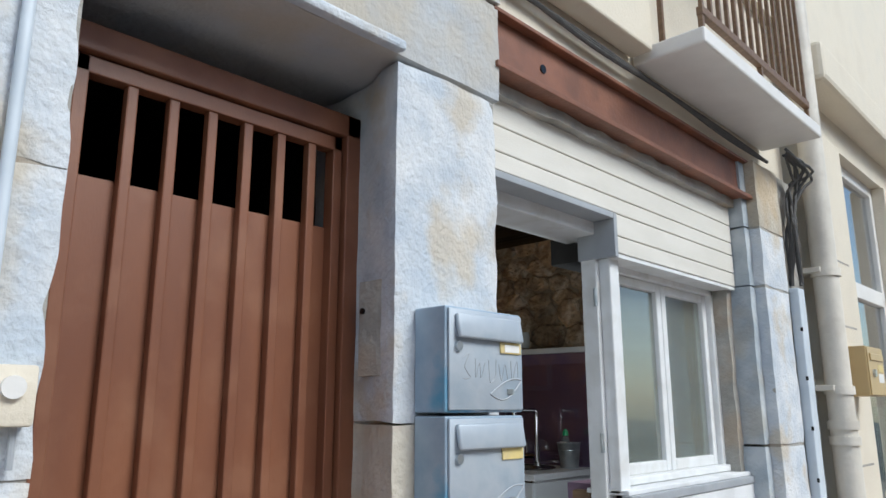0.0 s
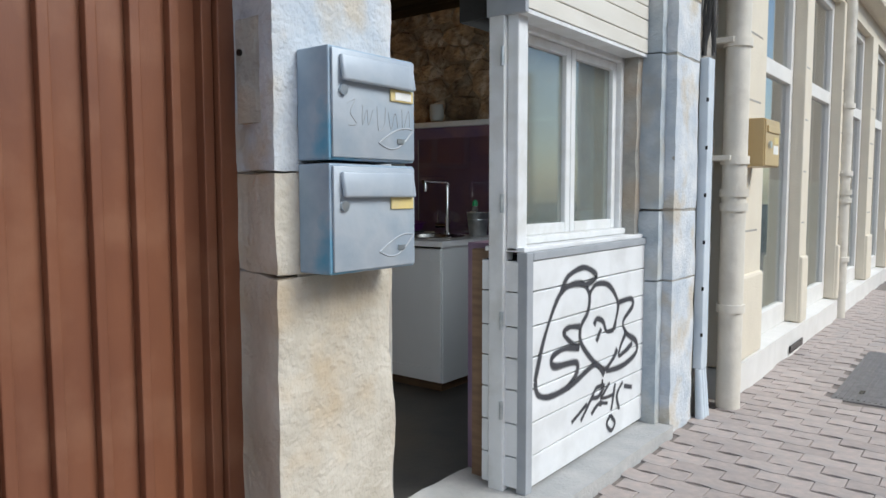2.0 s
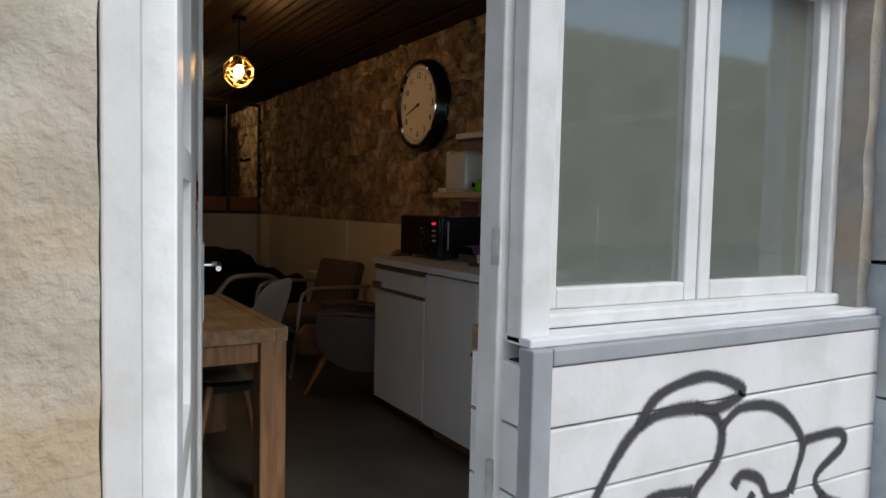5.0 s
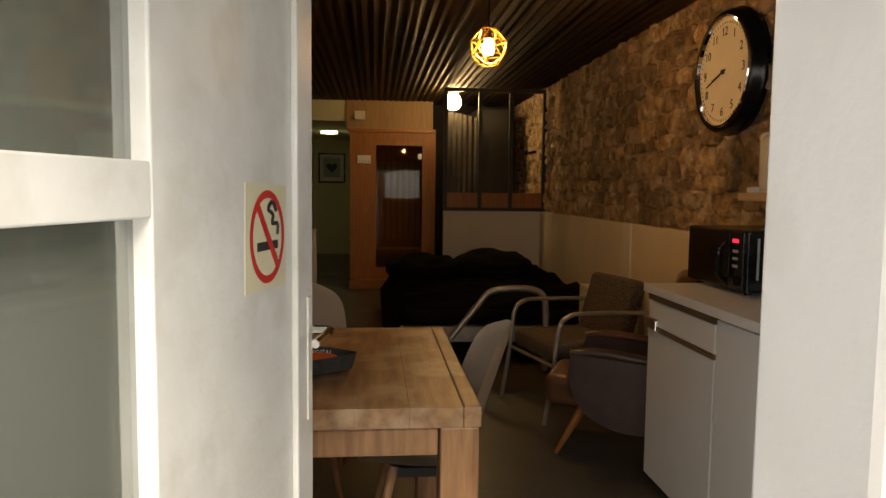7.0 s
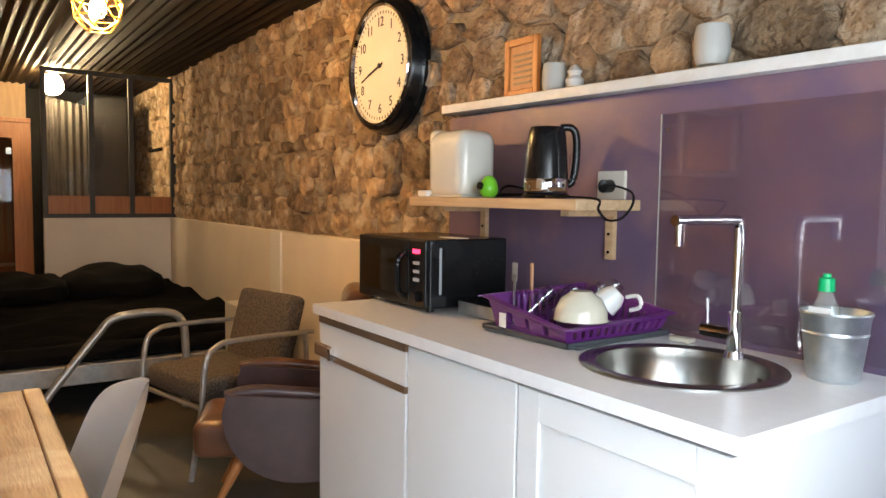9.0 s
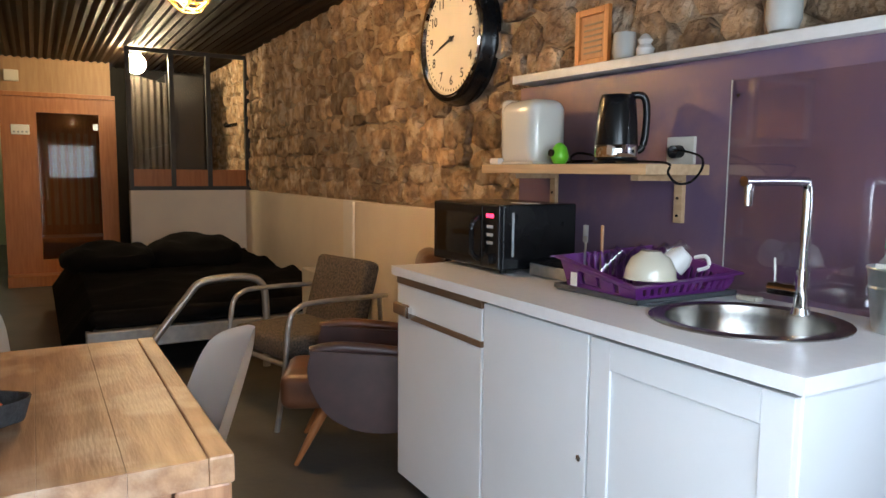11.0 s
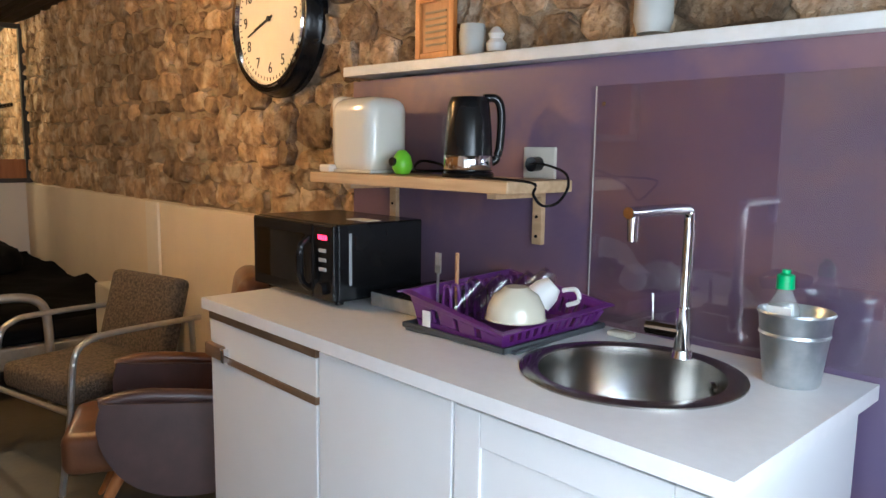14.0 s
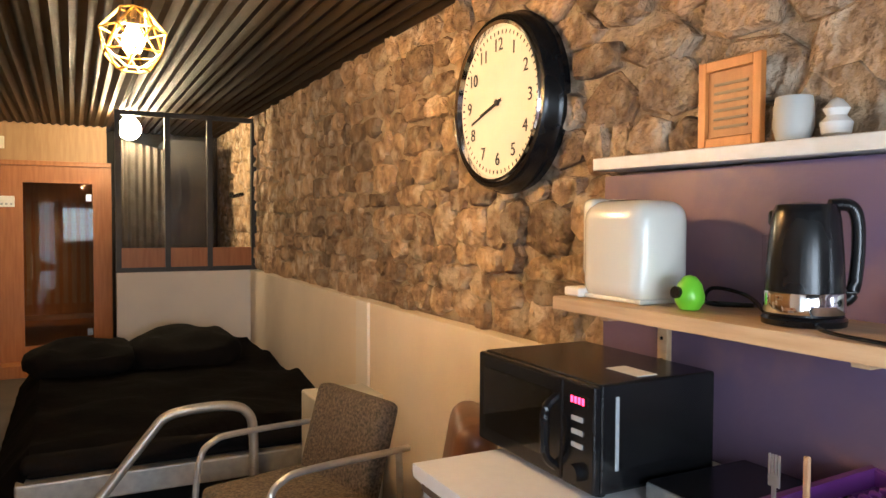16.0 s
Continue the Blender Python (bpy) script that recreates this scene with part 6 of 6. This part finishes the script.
def desk():
    d = thing("desk", (-5.5, 1.75, 0), "wooden desk with a white end panel", "desk")
    part("top", B(-6.6, -4.6, 1.41, 2.08, 0.73, 0.77, bev=0.004), "ply", d)
    part("end_panel", B(-6.66, -6.6, 1.41, 2.12, 0, 0.98, bev=0.004), "cream_w", d, "white end panel")
    for x in (-4.66, -5.6):
        part("leg", B(x, x + 0.05, 2.0, 2.05, 0, 0.73), "tube", d)
    m = thing("monitor", (-4.95, 1.85, 0.77), "white flat monitor seen edge-on on the desk", "monitor")
    part("screen", B(-5.35, -4.75, 1.98, 2.015, 0.86, 1.38, bev=0.006), "white_plastic", m)
    part("stand", B(-5.09, -5.01, 1.96, 2.0, 0.78, 0.9), "white_plastic", m)
    part("foot", B(-5.16, -4.94, 1.86, 2.06, 0.77, 0.785, bev=0.004), "white_plastic", m)
    k = thing("keyboard", (-5.3, 1.95, 0.77), "white keyboard on the desk", "keyboard")
    part("keys", B(-5.9, -5.5, 1.9, 2.05, 0.771, 0.785, bev=0.003), "white_plastic", k)
    s = thing("shelf_unit", (-4.6, 1.8, 1.5), "grey metal framed shelf unit over the desk", "shelf unit")
    for y in (1.45, 2.085):
        for x in (-5.3, -4.05):
            part("upright", B(x - 0.025, x + 0.025, y - 0.025, y + 0.025, 1.52, 2.02), "tube", s)
    for z in (1.52, 1.97):
        bm = bmesh.new()
        box(bm, -5.3, -4.05, 2.06, 2.11, z, z + 0.05)
        box(bm, -4.075, -4.025, 1.45, 2.06, z, z + 0.05)
        part("rail", bm, "tube", s)
        part("board", B(-5.28, -4.08, 1.42, 2.055, z + 0.01, z + 0.03), "ply", s)
    for x0, x1, c in ((-4.6, -4.55, "black"), (-4.7, -4.63, "wood_dark"), (-4.95, -4.72, "sauna")):
        k = thing("binder", (x0, 1.9, 1.55), "upright folder on the metal shelf", "folder", "folders on the shelf")
        part("spine", B(x0, x1, 1.75, 2.02, 1.55, 1.87, bev=0.003), c, k)
    c = thing("slotted_board", (-6.9, 1.42, 1.2), "plywood board with rows of dark slots", "board")
    part("board", B(-7.6, -5.5, 1.4, 1.44, 0.98, 2.4), "ply", c)
    bm = bmesh.new()
    for i in range(14):
        for j in (0, 1, 2):
            box(bm, -6.2 - 0.3 * j, -6.1 - 0.3 * j, 1.44, 1.444, 1.05 + 0.06 * i, 1.08 + 0.06 * i)
    part("slots", bm, "black", c, kind="stuff")


room(), lamps(), kitchen(), toaster(), microwave(), dishes(), clock(), table(), armchairs(), bed(), desk()
chair = shell_chair(pose(-2.62, 2.8, 0, 0, 0, -1))
copy_thing(chair, pose(-3.42, 2.28, 0, 0, 0, 90))


# ---- rubble stones of the kitchen wall ----
def rubble():
    rnd = random.Random(11)
    host = bpy.data.objects["wall_north"]
    joined = bmesh.new()
    count = 0

    def stone(bm, cx, cz, w, h, deep):
        n = rnd.randint(6, 9)
        cs = []
        for i in range(n):
            a = 2 * math.pi * (i + rnd.uniform(-0.25, 0.25)) / n
            c, s = math.cos(a), math.sin(a)
            k = 1 / (abs(c) ** 2.6 + abs(s) ** 2.6) ** (1 / 2.6)
            cs.append((c * k * w / 2 * rnd.uniform(0.82, 1.14), s * k * h / 2 * rnd.uniform(0.82, 1.14)))
        rings = []
        tilt = rnd.uniform(-0.25, 0.25)
        for f, d in ((1.02, -0.02), (0.98, deep * 0.55), (0.84, deep * 0.95)):
            rings.append([bm.verts.new((cx + x * f, 4.632 - d - (tilt * z * 0.25 if d > 0 else 0) + rnd.uniform(-0.007, 0.007), cz + z * f)) for x, z in cs])
        top = bm.verts.new((cx + rnd.uniform(-0.2, 0.2) * w, 4.632 - deep * rnd.uniform(0.85, 1.1), cz))
        for a, b in zip(rings, rings[1:]):
            for i in range(n):
                bm.faces.new((a[i], a[(i + 1) % n], b[(i + 1) % n], b[i]))
        for i in range(n):
            bm.faces.new((rings[2][i], rings[2][(i + 1) % n], top))

    z = 1.1
    while z < 2.5:
        h = rnd.uniform(0.1, 0.2)
        x = -10.3 + rnd.uniform(0, 0.1)
        while x < -0.7:
            w = rnd.uniform(0.11, 0.33)
            hh = h * rnd.uniform(0.85, 1.25)
            cx, cz = x + w / 2, z + h / 2 + rnd.uniform(-0.025, 0.025)
            hidden = cz < 1.76 and cx > -3.38
            if not hidden and cz - hh / 2 > 1.02:
                near = -6.6 < cx < -1.4
                bm = bmesh.new() if near and count < 300 else joined
                stone(bm, cx, cz, w, hh, rnd.uniform(0.02, 0.05))
                if bm is not joined:
                    bmesh.ops.recalc_face_normals(bm, faces=bm.faces)
                    part("stone", bm, "rubble", host)
                    count += 1
            x += w * rnd.uniform(0.9, 1.03)
        z += h * rnd.uniform(0.88, 1.0)
    bmesh.ops.recalc_face_normals(joined, faces=joined.faces)
    part("far_stones", joined, "rubble", host, kind="stuff")


# ---- wavy pavers ----
def pavers():
    host = bpy.data.objects["pavement"]
    L, W, A = 0.22, 0.112, 0.012
    bm = bmesh.new()
    n = 8
    up = [(L * i / n, A * math.sin(2 * math.pi * i / n)) for i in range(n + 1)]
    ring = [(x - L / 2, y - W / 2 + 0.002) for x, y in up] + [(x - L / 2, y + W / 2 - 0.002) for x, y in reversed(up)]
    ring = [(x * 0.985, y) for x, y in ring]
    hi = [bm.verts.new((x * 0.985, y * 0.97, 0.0)) for x, y in ring]
    mid = [bm.verts.new((x, y, -0.004)) for x, y in ring]
    lo = [bm.verts.new((x, y, -0.03)) for x, y in ring]
    bm.faces.new(hi)
    for a, b in ((hi, mid), (mid, lo)):
        for i in range(len(ring)):
            bm.faces.new((a[i], a[(i + 1) % len(ring)], b[(i + 1) % len(ring)], b[i]))
    bmesh.ops.recalc_face_normals(bm, faces=bm.faces)
    me = bpy.data.meshes.new("paver")
    bm.to_mesh(me)
    me.materials.append(M["paver"])
    rnd = random.Random(5)
    co = np.array([v.co[:] for v in me.vertices])
    polys = [tuple(p.vertices) for p in me.polygons]
    verts, faces, count = [], [], 0
    for i in range(int(15 / W)):
        for j in range(int(3.3 / L)):
            y, x = -4 + W * i, -0.1 + L * (j + 0.5 * (i % 2))
            if 0.36 < x < 1.14 and 5.14 < y < 6.86:
                continue
            z = rnd.uniform(-0.003, 0.002)
            if 3.2 < y < 6.6 and x < 2.1 and count < 300:
                ob = new("paver", me)
                ob.location, ob.parent = (x, y, z), host
                count += 1
            else:
                k = len(verts)
                verts += [(a + x, b + y, c + z) for a, b, c in co]
                faces += [tuple(v + k for v in p) for p in polys]
    far = bpy.data.meshes.new("far_pavers")
    far.from_pydata(verts, [], faces)
    far.materials.append(M["paver"])
    ob = new("far_pavers", far)
    ob.parent = host
    tagged(ob, kind="stuff")


rubble()
pavers()
